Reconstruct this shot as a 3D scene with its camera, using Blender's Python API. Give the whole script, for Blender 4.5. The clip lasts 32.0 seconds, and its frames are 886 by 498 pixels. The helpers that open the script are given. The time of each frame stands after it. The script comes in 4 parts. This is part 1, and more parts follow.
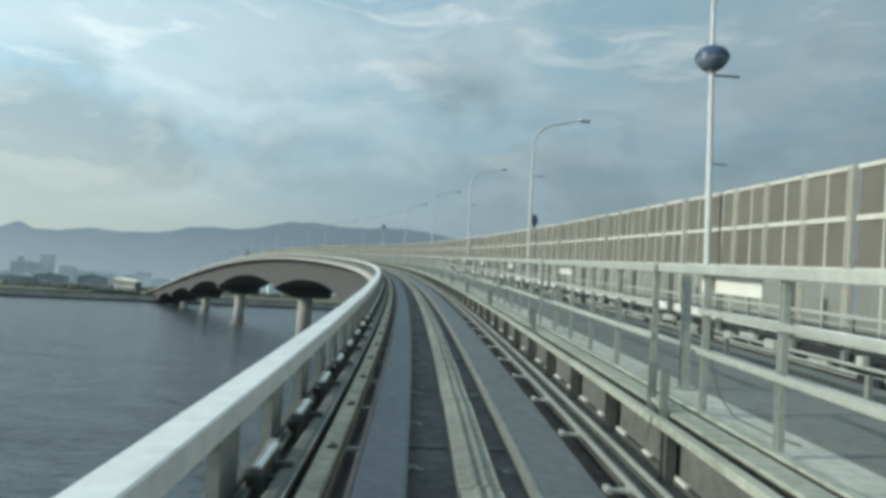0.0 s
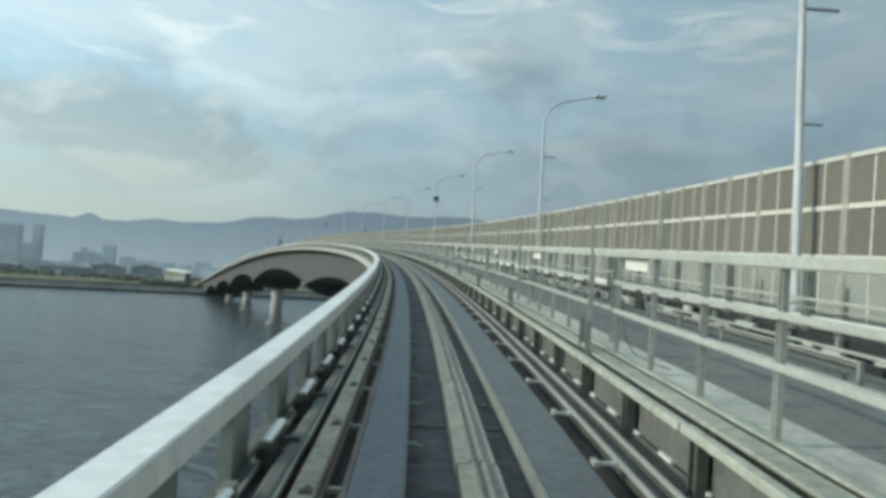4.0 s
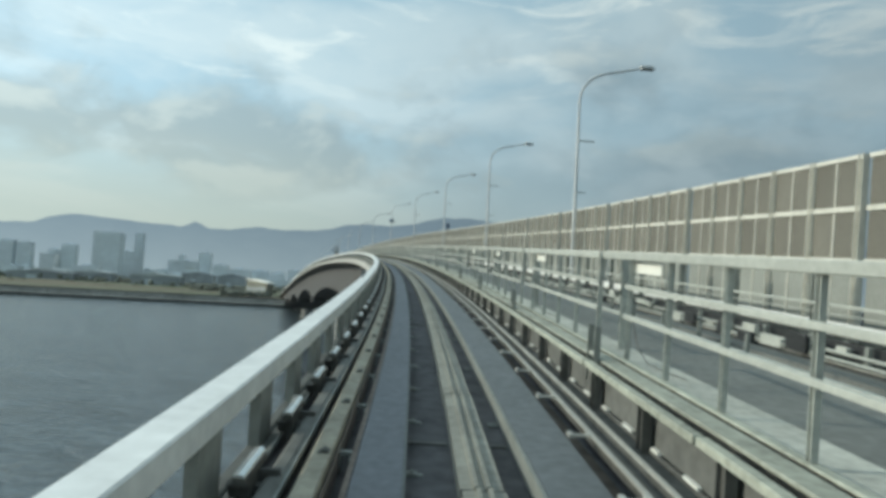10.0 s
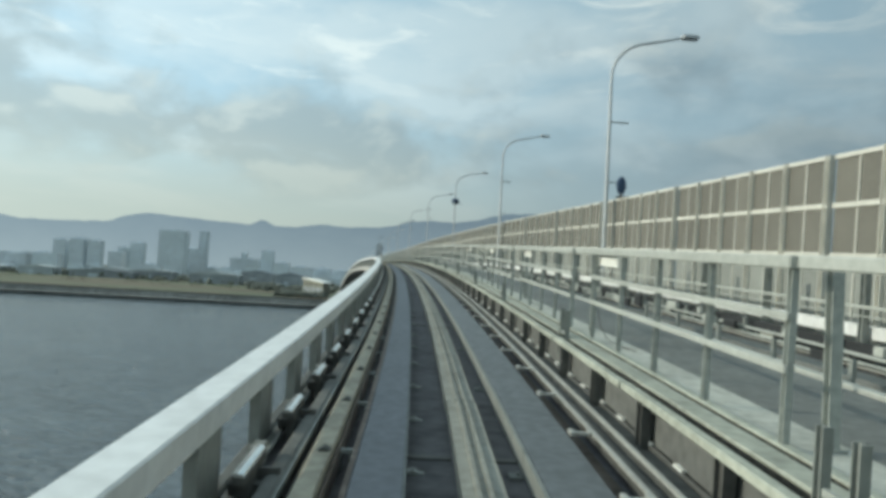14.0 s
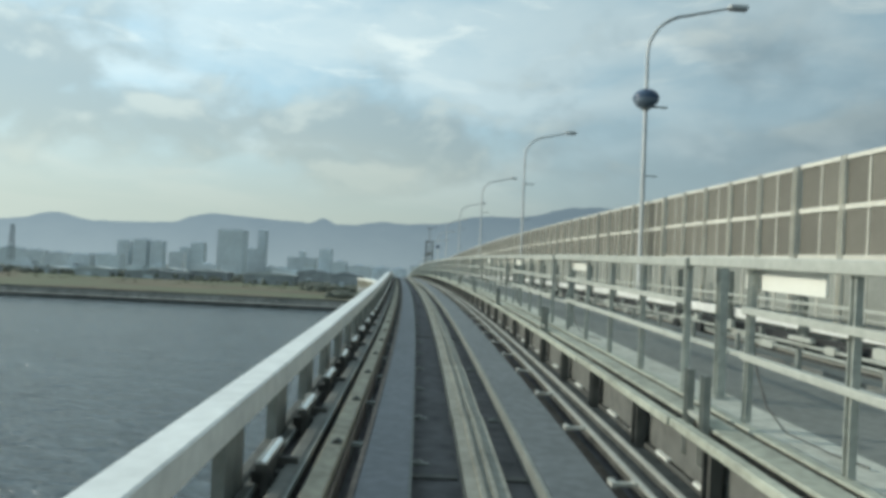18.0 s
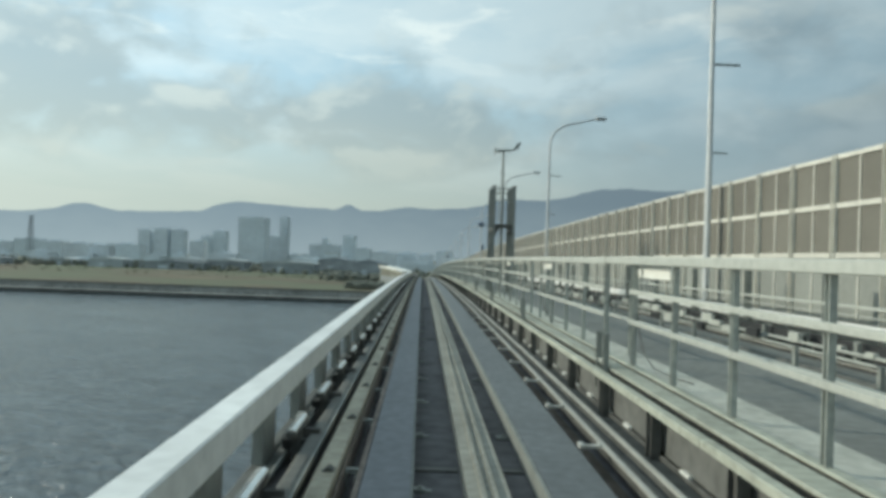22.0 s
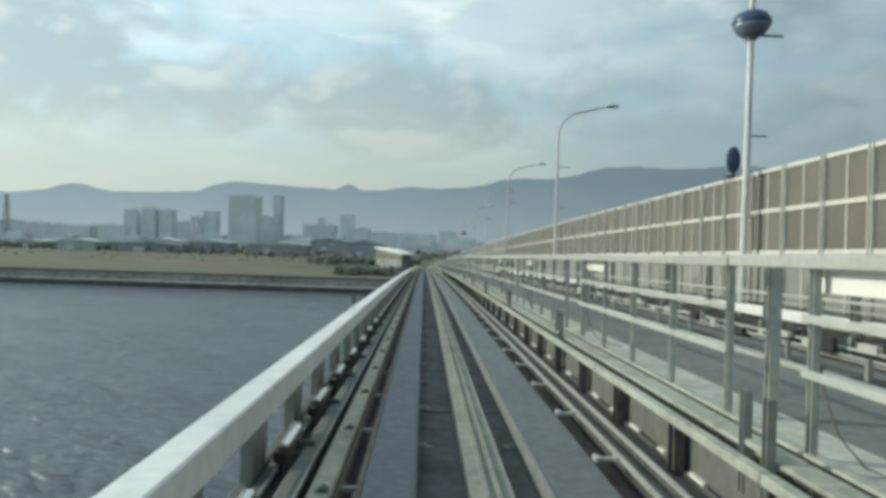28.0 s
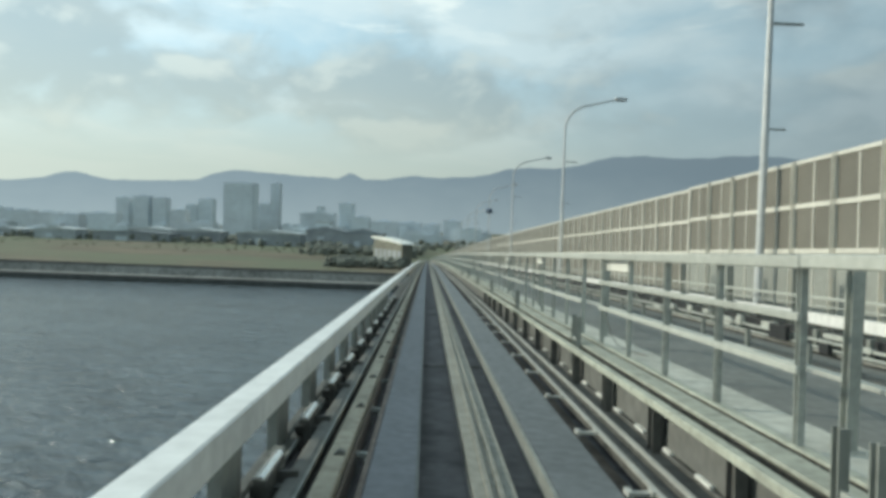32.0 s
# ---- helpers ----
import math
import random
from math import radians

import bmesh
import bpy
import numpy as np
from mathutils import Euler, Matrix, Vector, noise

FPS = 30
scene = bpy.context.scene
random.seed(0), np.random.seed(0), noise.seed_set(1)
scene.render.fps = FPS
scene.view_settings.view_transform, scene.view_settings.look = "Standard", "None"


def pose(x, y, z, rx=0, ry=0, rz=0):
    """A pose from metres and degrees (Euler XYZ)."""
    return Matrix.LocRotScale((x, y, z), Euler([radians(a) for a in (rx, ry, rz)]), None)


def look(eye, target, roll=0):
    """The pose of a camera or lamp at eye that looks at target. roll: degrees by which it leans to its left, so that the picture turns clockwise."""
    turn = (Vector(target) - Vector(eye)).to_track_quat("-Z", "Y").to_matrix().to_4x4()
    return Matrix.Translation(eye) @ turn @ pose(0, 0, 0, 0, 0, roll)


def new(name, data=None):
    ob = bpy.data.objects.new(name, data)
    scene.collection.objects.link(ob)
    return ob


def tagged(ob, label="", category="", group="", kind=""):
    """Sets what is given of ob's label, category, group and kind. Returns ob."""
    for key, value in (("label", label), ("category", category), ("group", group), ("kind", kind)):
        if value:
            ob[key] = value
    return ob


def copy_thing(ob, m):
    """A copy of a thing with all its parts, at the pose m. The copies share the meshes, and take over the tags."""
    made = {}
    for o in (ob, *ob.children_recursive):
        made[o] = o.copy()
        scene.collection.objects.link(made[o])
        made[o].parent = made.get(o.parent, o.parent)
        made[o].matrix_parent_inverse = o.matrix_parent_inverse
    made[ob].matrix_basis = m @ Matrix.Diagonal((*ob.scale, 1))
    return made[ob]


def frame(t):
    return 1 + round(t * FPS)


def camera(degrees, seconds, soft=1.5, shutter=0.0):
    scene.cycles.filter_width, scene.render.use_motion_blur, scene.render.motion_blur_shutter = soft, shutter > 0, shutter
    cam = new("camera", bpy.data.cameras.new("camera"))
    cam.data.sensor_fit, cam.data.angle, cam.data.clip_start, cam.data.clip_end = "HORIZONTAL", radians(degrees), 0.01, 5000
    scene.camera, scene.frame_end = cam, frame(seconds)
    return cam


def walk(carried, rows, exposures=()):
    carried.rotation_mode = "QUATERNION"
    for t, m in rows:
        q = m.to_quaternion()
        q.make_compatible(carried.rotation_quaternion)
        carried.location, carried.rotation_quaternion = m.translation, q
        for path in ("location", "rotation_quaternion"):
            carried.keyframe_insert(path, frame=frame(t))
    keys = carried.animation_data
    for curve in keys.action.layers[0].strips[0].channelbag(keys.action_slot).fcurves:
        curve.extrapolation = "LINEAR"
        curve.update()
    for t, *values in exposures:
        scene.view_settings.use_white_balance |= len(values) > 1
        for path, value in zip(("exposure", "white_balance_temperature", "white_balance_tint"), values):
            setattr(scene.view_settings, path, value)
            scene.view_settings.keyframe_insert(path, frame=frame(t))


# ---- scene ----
# ---- the line of the guideway: curvature and grade over its length ----
KNOT = (0, 60, 120, 180, 230, 260, 290, 320, 350, 400, 460, 520, 700, 1050, 1150)
BEND = (0.001301, 0.001377, 0.001428, 0.001434, 0.001388, 0.001299, 0.001181, 0.001057, 0, 0, 0, 0, 0, 0, 0)
GRADE = (0.0621, 0.0593, 0.0586, 0.0590, 0.0532, 0.0481, 0.0347, 0.0179, 0.0048, -0.0111, -0.0262, -0.0370, -0.0497, -0.0497, 0)
WATER = -21.0
STEP = 2.0
line_s = np.arange(-60, 1400, STEP)
line_psi = np.cumsum(np.interp(line_s, KNOT, BEND) * (line_s < 350)) * STEP
line_psi -= np.interp(0, line_s, line_psi)
line_g = np.interp(line_s, KNOT, GRADE)
line_x, line_y, line_z = (np.cumsum(a) * STEP for a in (-np.sin(line_psi), np.cos(line_psi), line_g))
line_x, line_y, line_z = (a - np.interp(0, line_s, a) for a in (line_x, line_y, line_z))


def at_s(s):
    """Centre point, heading and grade of the guideway s metres along."""
    c = [float(np.interp(s, line_s, a)) for a in (line_x, line_y, line_z)]
    return Vector(c), float(np.interp(s, line_s, line_psi)), float(np.interp(s, line_s, line_g))


def spot(s, lat=0.0, z=0.0):
    """The world point lat metres to the right of the centre and z above the running surface."""
    c, psi, g = at_s(s)
    return c + Vector((lat * math.cos(psi), lat * math.sin(psi), z))


def stand(s, lat=0.0, z=0.0, level=False):
    """A pose there: x across to the right, y along the line, z up (level: plumb)."""
    c, psi, g = at_s(s)
    return Matrix.Translation(spot(s, lat, z)) @ pose(0, 0, 0, 0 if level else math.degrees(math.atan(g)), 0, math.degrees(psi))


# ---- camera: time, metres along, turn to the right, tilt up, lean ----
RIDE = (
    (0.0, 0.00, 1.50, 0.64, 3.06),
    (0.5, 8.02, 1.52, 0.37, 3.07),
    (1.0, 16.05, 1.53, 0.05, 3.08),
    (1.5, 24.09, 1.55, -0.27, 3.10),
    (2.0, 32.15, 1.57, -0.32, 3.11),
    (2.5, 40.22, 1.58, -0.36, 3.12),
    (3.0, 48.30, 1.60, -0.43, 3.13),
    (3.5, 56.40, 1.60, -0.41, 3.12),
    (4.0, 64.50, 1.59, -0.39, 3.11),
    (4.5, 72.61, 1.59, -0.38, 3.11),
    (5.0, 80.74, 1.51, -0.36, 3.10),
    (5.5, 88.87, 1.50, -0.34, 3.09),
    (6.0, 97.01, 1.48, -0.25, 3.09),
    (6.5, 105.16, 1.61, -0.14, 3.12),
    (7.0, 113.31, 1.51, -0.18, 3.15),
    (7.5, 121.47, 1.49, -0.22, 3.18),
    (8.0, 129.64, 1.54, -0.26, 3.22),
    (8.5, 137.81, 1.66, -0.31, 3.25),
    (9.0, 145.98, 1.55, -0.28, 3.28),
    (9.5, 154.16, 1.59, -0.34, 3.29),
    (10.0, 162.33, 1.55, -0.25, 3.30),
    (10.5, 170.51, 1.58, -0.31, 3.31),
    (11.0, 178.69, 1.47, -0.37, 3.31),
    (11.5, 186.87, 1.57, -0.38, 3.32),
    (12.0, 195.05, 1.53, -0.40, 3.33),
    (12.5, 203.23, 1.49, -0.42, 3.34),
    (13.0, 211.40, 1.45, -0.44, 3.35),
    (13.5, 219.58, 1.45, -0.46, 3.32),
    (14.0, 227.74, 1.52, -0.54, 3.30),
    (14.5, 235.91, 1.43, -0.38, 3.28),
    (15.0, 244.07, 1.36, -0.33, 3.25),
    (15.5, 252.22, 1.28, -0.27, 3.23),
    (16.0, 260.37, 1.21, -0.21, 3.21),
    (16.5, 268.51, 1.13, -0.15, 3.18),
    (17.0, 276.64, 1.12, 0.01, 3.16),
    (17.5, 284.77, 1.13, -0.03, 2.95),
    (18.0, 292.88, 1.28, 0.04, 2.73),
    (18.5, 300.99, 1.26, 0.08, 2.52),
    (19.0, 309.08, 1.52, 0.11, 2.31),
    (19.5, 317.17, 1.69, 0.14, 2.28),
    (20.0, 325.24, 1.88, 0.27, 2.26),
    (20.5, 333.29, 1.93, 0.25, 2.23),
    (21.0, 341.34, 1.91, 0.31, 2.20),
    (21.5, 349.37, 1.91, 0.48, 2.05),
    (22.0, 357.38, 1.69, 0.46, 1.90),
    (22.5, 365.38, 1.77, 0.44, 1.75),
    (23.0, 373.37, 1.70, 0.34, 1.59),
    (23.5, 381.33, 1.78, 0.31, 1.67),
    (24.0, 389.28, 1.85, 0.49, 1.76),
    (24.5, 397.21, 1.78, 0.46, 1.84),
    (25.0, 405.12, 1.71, 0.56, 1.92),
    (25.5, 413.01, 1.64, 0.54, 1.87),
    (26.0, 420.88, 1.62, 0.50, 1.83),
    (26.5, 428.73, 1.60, 0.46, 1.78),
    (27.0, 436.56, 1.58, 0.42, 1.74),
    (27.5, 444.36, 1.56, 0.38, 1.69),
    (28.0, 452.14, 1.55, 0.36, 1.65),
    (28.5, 459.90, 1.48, 0.43, 1.68),
    (29.0, 467.63, 1.41, 0.40, 1.72),
    (29.5, 475.33, 1.41, 0.37, 1.76),
    (30.0, 483.01, 1.41, 0.34, 1.79),
    (30.5, 490.66, 1.33, 0.39, 1.80),
    (31.0, 498.29, 1.33, 0.36, 1.81),
    (31.5, 505.89, 1.32, 0.32, 1.82),
    (32.0, 513.45, 1.31, 0.22, 1.83),
)
cam = camera(66.0, 32.0, soft=4.0)
path = []
for t, s, yaw, tilt, lean in RIDE:
    c, psi, g = at_s(s)
    eye = spot(s, -.62, 1.95)
    a, b = psi - radians(yaw), math.atan(g) + radians(tilt)
    path.append((t, look(eye, eye + Vector((-math.sin(a) * math.cos(b), math.cos(a) * math.cos(b), math.sin(b))), lean)))
walk(cam, path, exposures=((0, -.13, 6150, 2.4), (8, -.14, 6240, 2.5), (20, -.18, 6340, 2.6), (32, -.09, 6430, 2.6)))

# ---- world and sun ----
SUN_TURN, SUN_HIGH = 257.0, 21.0
world = bpy.data.worlds.new("sky")
scene.world = world
world.use_nodes = True
wn, wl = world.node_tree.nodes, world.node_tree.links
wn.clear()


def wnode(kind, **values):
    n = wn.new(kind)
    for k, v in values.items():
        n.inputs[k.replace("_", " ")].default_value = v
    return n


sky = wn.new("ShaderNodeTexSky")
sky.sky_type, sky.sun_disc = "NISHITA", False
sky.sun_elevation, sky.sun_rotation = radians(SUN_HIGH), radians(SUN_TURN)
sky.air_density, sky.dust_density, sky.ozone_density = 1.0, 2.0, 1.5
coord = wn.new("ShaderNodeTexCoord")
sep = wn.new("ShaderNodeSeparateXYZ")
wl.new(coord.outputs["Generated"], sep.inputs[0])


def wmath(op, a, b):
    n = wn.new("ShaderNodeMath")
    n.operation = op
    for i, v in enumerate((a, b)):
        if isinstance(v, (int, float)):
            n.inputs[i].default_value = v
        else:
            wl.new(v, n.inputs[i])
    return n.outputs[0]


lift = wmath("ADD", wmath("MAXIMUM", sep.outputs["Z"], 0.0), 0.16)
flat = wn.new("ShaderNodeCombineXYZ")
wl.new(wmath("DIVIDE", sep.outputs["X"], lift), flat.inputs[0])
wl.new(wmath("DIVIDE", sep.outputs["Y"], lift), flat.inputs[1])


def cloud(scale, detail, lo, hi, shift):
    m = wn.new("ShaderNodeMapping")
    m.inputs["Location"].default_value = shift
    wl.new(flat.outputs[0], m.inputs["Vector"])
    n = wnode("ShaderNodeTexNoise", Scale=scale, Detail=detail, Roughness=0.55, Distortion=0.4)
    wl.new(m.outputs[0], n.inputs["Vector"])
    r = wn.new("ShaderNodeMapRange")
    r.interpolation_type = "SMOOTHSTEP"
    r.inputs["From Min"].default_value, r.inputs["From Max"].default_value = lo, hi
    wl.new(n.outputs["Fac"], r.inputs["Value"])
    return r.outputs["Result"]


def wmix(f, a, b):
    n = wn.new("ShaderNodeMix")
    n.data_type = "RGBA"
    for sock, v in ((n.inputs[0], f), (n.inputs[6], a), (n.inputs[7], b)):
        if isinstance(v, (int, float, tuple)):
            sock.default_value = v
        else:
            wl.new(v, sock)
    return n.outputs[2]


dim = wn.new("ShaderNodeMix")
dim.data_type, dim.blend_type = "RGBA", "MULTIPLY"
dim.inputs[0].default_value = 1
wl.new(sky.outputs[0], dim.inputs[6])
dim.inputs[7].default_value = (.14, .14, .14, 1)
thin = cloud(1.3, 8, .42, .64, (3.1, 7.7, 0))
veil = wmix(.72, dim.outputs[2], (.455, .625, .705, 1))
c1 = wmix(wmath("MULTIPLY", thin, .45), veil, (.74, .80, .80, 1))
low = wn.new("ShaderNodeMapRange")
low.interpolation_type = "SMOOTHSTEP"
low.inputs["From Min"].default_value, low.inputs["From Max"].default_value = 0.25, 0.05
wl.new(sep.outputs["Z"], low.inputs["Value"])


def band(lo, hi):
    r = wn.new("ShaderNodeMapRange")
    r.interpolation_type = "SMOOTHSTEP"
    r.inputs["From Min"].default_value, r.inputs["From Max"].default_value = lo, hi
    wl.new(sep.outputs["Z"], r.inputs["Value"])
    return r.outputs["Result"]


def ease(value, lo, hi, a=0.0, z=1.0):
    r = wn.new("ShaderNodeMapRange")
    r.interpolation_type = "SMOOTHSTEP"
    for k, v in (("From Min", lo), ("From Max", hi), ("To Min", a), ("To Max", z)):
        r.inputs[k].default_value = v
    wl.new(value, r.inputs["Value"])
    return r.outputs["Result"]


# cumulus belt over the city: heaps lit from the sun's side, thin streaks above, haze at the foot
turn = wmath("ARCTAN2", wmath("MULTIPLY", sep.outputs["X"], -1.0), sep.outputs["Y"])


def field(scale, detail, rough, shift, stretch, twist=.25):
    """Noise over turn and height, stretched along the horizon."""
    v = wn.new("ShaderNodeCombineXYZ")
    wl.new(wmath("ADD", turn, shift[0]), v.inputs[0])
    wl.new(wmath("MULTIPLY", wmath("ADD", sep.outputs["Z"], shift[1]), stretch), v.inputs[1])
    v.inputs[2].default_value = shift[2]
    n = wnode("ShaderNodeTexNoise", Scale=scale, Detail=detail, Roughness=rough, Distortion=twist)
    wl.new(v.outputs[0], n.inputs["Vector"])
    return n.outputs["Fac"]


def hump(c, w, zc, zw):
    """A soft bank of cloud about the turn c and the height zc."""
    a = wmath("POWER", wmath("ABSOLUTE", wmath("DIVIDE", wmath("SUBTRACT", turn, c), w), 0), 2.0)
    b = wmath("POWER", wmath("ABSOLUTE", wmath("DIVIDE", wmath("SUBTRACT", sep.outputs["Z"], zc), zw), 0), 2.0)
    return wmath("EXPONENT", wmath("MULTIPLY", wmath("ADD", a, b), -1.0), 0)


streak = ease(field(5.5, 9, .6, (1.3, .4, 2.0), 4.2, .9), .50, .70)
c1 = wmix(wmath("MULTIPLY", wmath("MULTIPLY", streak, band(.20, .34)), .75), c1, (.80, .86, .85, 1))
bank = wmath("ADD", wmath("ADD", wmath("MULTIPLY", hump(.90, .20, .21, .085), .26), wmath("MULTIPLY", hump(.50, .15, .19, .05), .20)),
             wmath("ADD", wmath("MULTIPLY", hump(.68, .25, .17, .04), .10), wmath("MULTIPLY", hump(.0, .40, .20, .11), .06)))
here, sunward = (field(6.0, 9, .52, (.37 + d, .11 + e, 4.2), 1.7) for d, e in ((0, 0), (.022, .03)))
cover = ease(wmath("ADD", here, bank), .51, .72)
lit = ease(wmath("SUBTRACT", here, sunward), .0, .17)
tone = wmix(ease(turn, .1, .55), (.27, .35, .40, 1), (.33, .40, .425, 1))
heap = wmix(lit, tone, (.53, .58, .565, 1))
c2 = wmix(wmath("MULTIPLY", wmath("MULTIPLY", cover, band(.07, .14)), ease(sep.outputs["Z"], .42, .27, 0, .78)), c1, heap)
pall = wmath("MULTIPLY", wmath("MULTIPLY", ease(turn, .40, -.05), band(.46, .14)), ease(field(4.0, 8, .52, (2.1, .7, 1.0), 2.2), .34, .64, .45, .85))
c2 = wmix(pall, c2, wmix(ease(field(9.0, 8, .55, (3.3, .2, 7.0), 1.8), .38, .64), (.315, .405, .46, 1), (.44, .53, .58, 1)))
foot = wmix(ease(turn, -.1, .5), (.315, .392, .43, 1), (.425, .462, .415, 1))
c3 = wmix(wmath("MULTIPLY", low.outputs[0], .85), c2, foot)
# the sky brightens towards the sun
GLOW = radians(SUN_TURN + 3)
side = wmath("ADD", wmath("MULTIPLY", sep.outputs["X"], math.sin(GLOW)), wmath("MULTIPLY", sep.outputs["Y"], math.cos(GLOW)))
glow = wn.new("ShaderNodeMapRange")
for k, v in (("From Min", -.95), ("From Max", .8), ("To Min", .55), ("To Max", 1.60)):
    glow.inputs[k].default_value = v
wl.new(side, glow.inputs["Value"])
bg = wn.new("ShaderNodeBackground")
wl.new(c3, bg.inputs["Color"])
wl.new(glow.outputs[0], bg.inputs["Strength"])
wl.new(bg.outputs[0], wn.new("ShaderNodeOutputWorld").inputs[0])

sun = new("sun", bpy.data.lights.new("sun", "SUN"))
sun.data.energy, sun.data.angle, sun.data.color = 3.0, radians(1.5), (1.0, .92, .78)
az, el = radians(SUN_TURN), radians(SUN_HIGH)
sun.matrix_world = look((0, 0, 0), (-math.sin(az) * math.cos(el), -math.cos(az) * math.cos(el), -math.sin(el)))


# ---- materials ----
def material(name, base, rough=.7, metal=0.0, dark=.75, grain=6.0, stain=.7, bump=.15, streak=(1, 1, 1), vary=.06, spec=.4):
    """Procedural surface: grain and larger stains between base and a darker base, with fine relief."""
    m = bpy.data.materials.new(name)
    m.use_nodes = True
    n, l = m.node_tree.nodes, m.node_tree.links
    b = n["Principled BSDF"]
    tc, mp = n.new("ShaderNodeTexCoord"), n.new("ShaderNodeMapping")
    geo = n.new("ShaderNodeNewGeometry")
    mp.inputs["Scale"].default_value = streak
    l.new(geo.outputs["Position"], mp.inputs["Vector"])
    big, fine = n.new("ShaderNodeTexNoise"), n.new("ShaderNodeTexNoise")
    big.inputs["Scale"].default_value, big.inputs["Detail"].default_value = stain, 5
    fine.inputs["Scale"].default_value, fine.inputs["Detail"].default_value = grain, 6
    l.new(mp.outputs[0], big.inputs["Vector"])
    l.new(mp.outputs[0], fine.inputs["Vector"])
    add = n.new("ShaderNodeMath")
    add.operation = "MULTIPLY_ADD"
    l.new(big.outputs["Fac"], add.inputs[0])
    add.inputs[1].default_value = .9
    l.new(fine.outputs["Fac"], add.inputs[2])
    rng = n.new("ShaderNodeMapRange")
    rng.inputs["From Min"].default_value, rng.inputs["From Max"].default_value = .62, 1.3
    l.new(add.outputs[0], rng.inputs["Value"])
    mix = n.new("ShaderNodeMix")
    mix.data_type = "RGBA"
    l.new(rng.outputs[0], mix.inputs[0])
    mix.inputs[6].default_value = tuple(c * dark for c in base) + (1,)
    mix.inputs[7].default_value = tuple(min(1, c * (2 - dark) ** .6) for c in base) + (1,)
    info, hsv, va = n.new("ShaderNodeObjectInfo"), n.new("ShaderNodeHueSaturation"), n.new("ShaderNodeMapRange")
    va.inputs["To Min"].default_value, va.inputs["To Max"].default_value = 1 - vary, 1 + vary
    l.new(info.outputs["Random"], va.inputs["Value"])
    l.new(va.outputs[0], hsv.inputs["Value"])
    l.new(mix.outputs[2], hsv.inputs["Color"])
    l.new(hsv.outputs[0], b.inputs["Base Color"])
    ra = n.new("ShaderNodeMapRange")
    ra.inputs["To Min"].default_value, ra.inputs["To Max"].default_value = min(1, rough + .12), max(.05, rough - .12)
    l.new(fine.outputs["Fac"], ra.inputs["Value"])
    l.new(ra.outputs[0], b.inputs["Roughness"])
    b.inputs["Metallic"].default_value = metal
    b.inputs["Specular IOR Level"].default_value = spec
    if bump:
        bm_ = n.new("ShaderNodeBump")
        bm_.inputs["Strength"].default_value, bm_.inputs["Distance"].default_value = bump, .02
        l.new(fine.outputs["Fac"], bm_.inputs["Height"])
        l.new(bm_.outputs[0], b.inputs["Normal"])
    return m


M_WHITE = material("white_painted_steel", (.76, .765, .745), .42, dark=.80, stain=.8, bump=.03)
M_GALV = material("galvanised_steel", (.40, .42, .385), .55, .05, dark=.68, grain=14, stain=1.6, bump=.05)
M_DARKSTEEL = material("weathered_steel_and_shade", (.10, .10, .092), .7, .1, dark=.6, stain=2, bump=.1)
M_GREYSTEEL = material("grey_painted_steel", (.25, .265, .245), .55, .1, dark=.75, stain=1.5, bump=.05)
# Blue in both slab colours stands for reflected sky, more on the left.
M_RUN = material("left_slab_sky_tint", (.124, .133, .150), .55, dark=.78, grain=9, stain=.5, bump=.12)
M_RUN2 = material("right_slab_sky_tint", (.116, .127, .132), .5, dark=.72, grain=8, stain=.8, bump=.15)
M_FLOOR = material("dark_deck_concrete", (.084, .081, .086), .8, dark=.45, grain=5, stain=1.3, bump=.25)
M_PALE = material("pale_concrete", (.27, .27, .235), .8, dark=.66, grain=8, stain=1.1, bump=.2)
M_COVER = material("pale_trough_cover", (.40, .415, .35), .75, dark=.6, grain=9, stain=1.3, bump=.15)
M_BEAM = material("weathered_guide_beam", (.375, .345, .27), .7, .0, dark=.6, grain=8, stain=1.8, bump=.12)
M_RAIL = material("pale_guide_rail", (.50, .50, .46), .45, .3, dark=.75, grain=10, stain=1.5, bump=.05)
M_WALK = material("grey_walkway", (.172, .182, .172), .8, dark=.7, grain=7, stain=.4, bump=.15)
M_EDGE = material("pale_walkway_edge", (.52, .53, .475), .8, dark=.62, grain=7, stain=.9, bump=.15)
M_FRAME = material("cream_painted_frame", (.61, .595, .53), .5, dark=.84, stain=1.0, bump=.03)
M_PANEL = material("brown_grey_sound_panel", (.160, .153, .130), .75, dark=.8, grain=20, stain=.9, bump=.1, vary=.1)
M_LOWPANEL = material("grey_sound_panel", (.25, .262, .24), .75, dark=.8, grain=12, stain=.9, bump=.1, vary=.1)
M_BLACK = material("cable_and_shadow_black", (.030, .032, .034), .6, dark=.7, grain=10, stain=2, bump=.05)
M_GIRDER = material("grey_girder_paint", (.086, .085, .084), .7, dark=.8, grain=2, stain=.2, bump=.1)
M_PIER = material("pier_concrete", (.46, .45, .42), .85, dark=.8, grain=1.5, stain=.2, bump=.2)
M_SIGN = material("blue_grey_enamel", (.05, .085, .15), .3, dark=.8, bump=0)
M_PLATE = material("white_enamel_plate", (.80, .80, .74), .4, dark=.93, bump=0)
M_GRASS = material("dry_grass", (.155, .13, .088), .95, dark=.5, grain=.06, stain=.012, bump=.3, streak=(.6, 2.2, 1))
M_FENCE = material("pale_fence_rail", (.45, .465, .425), .5, .1, dark=.8, grain=12, stain=1.4, bump=.04)
M_WET = material("wet_rock", (.085, .09, .086), .7, dark=.5, grain=.5, stain=.1, bump=.5)
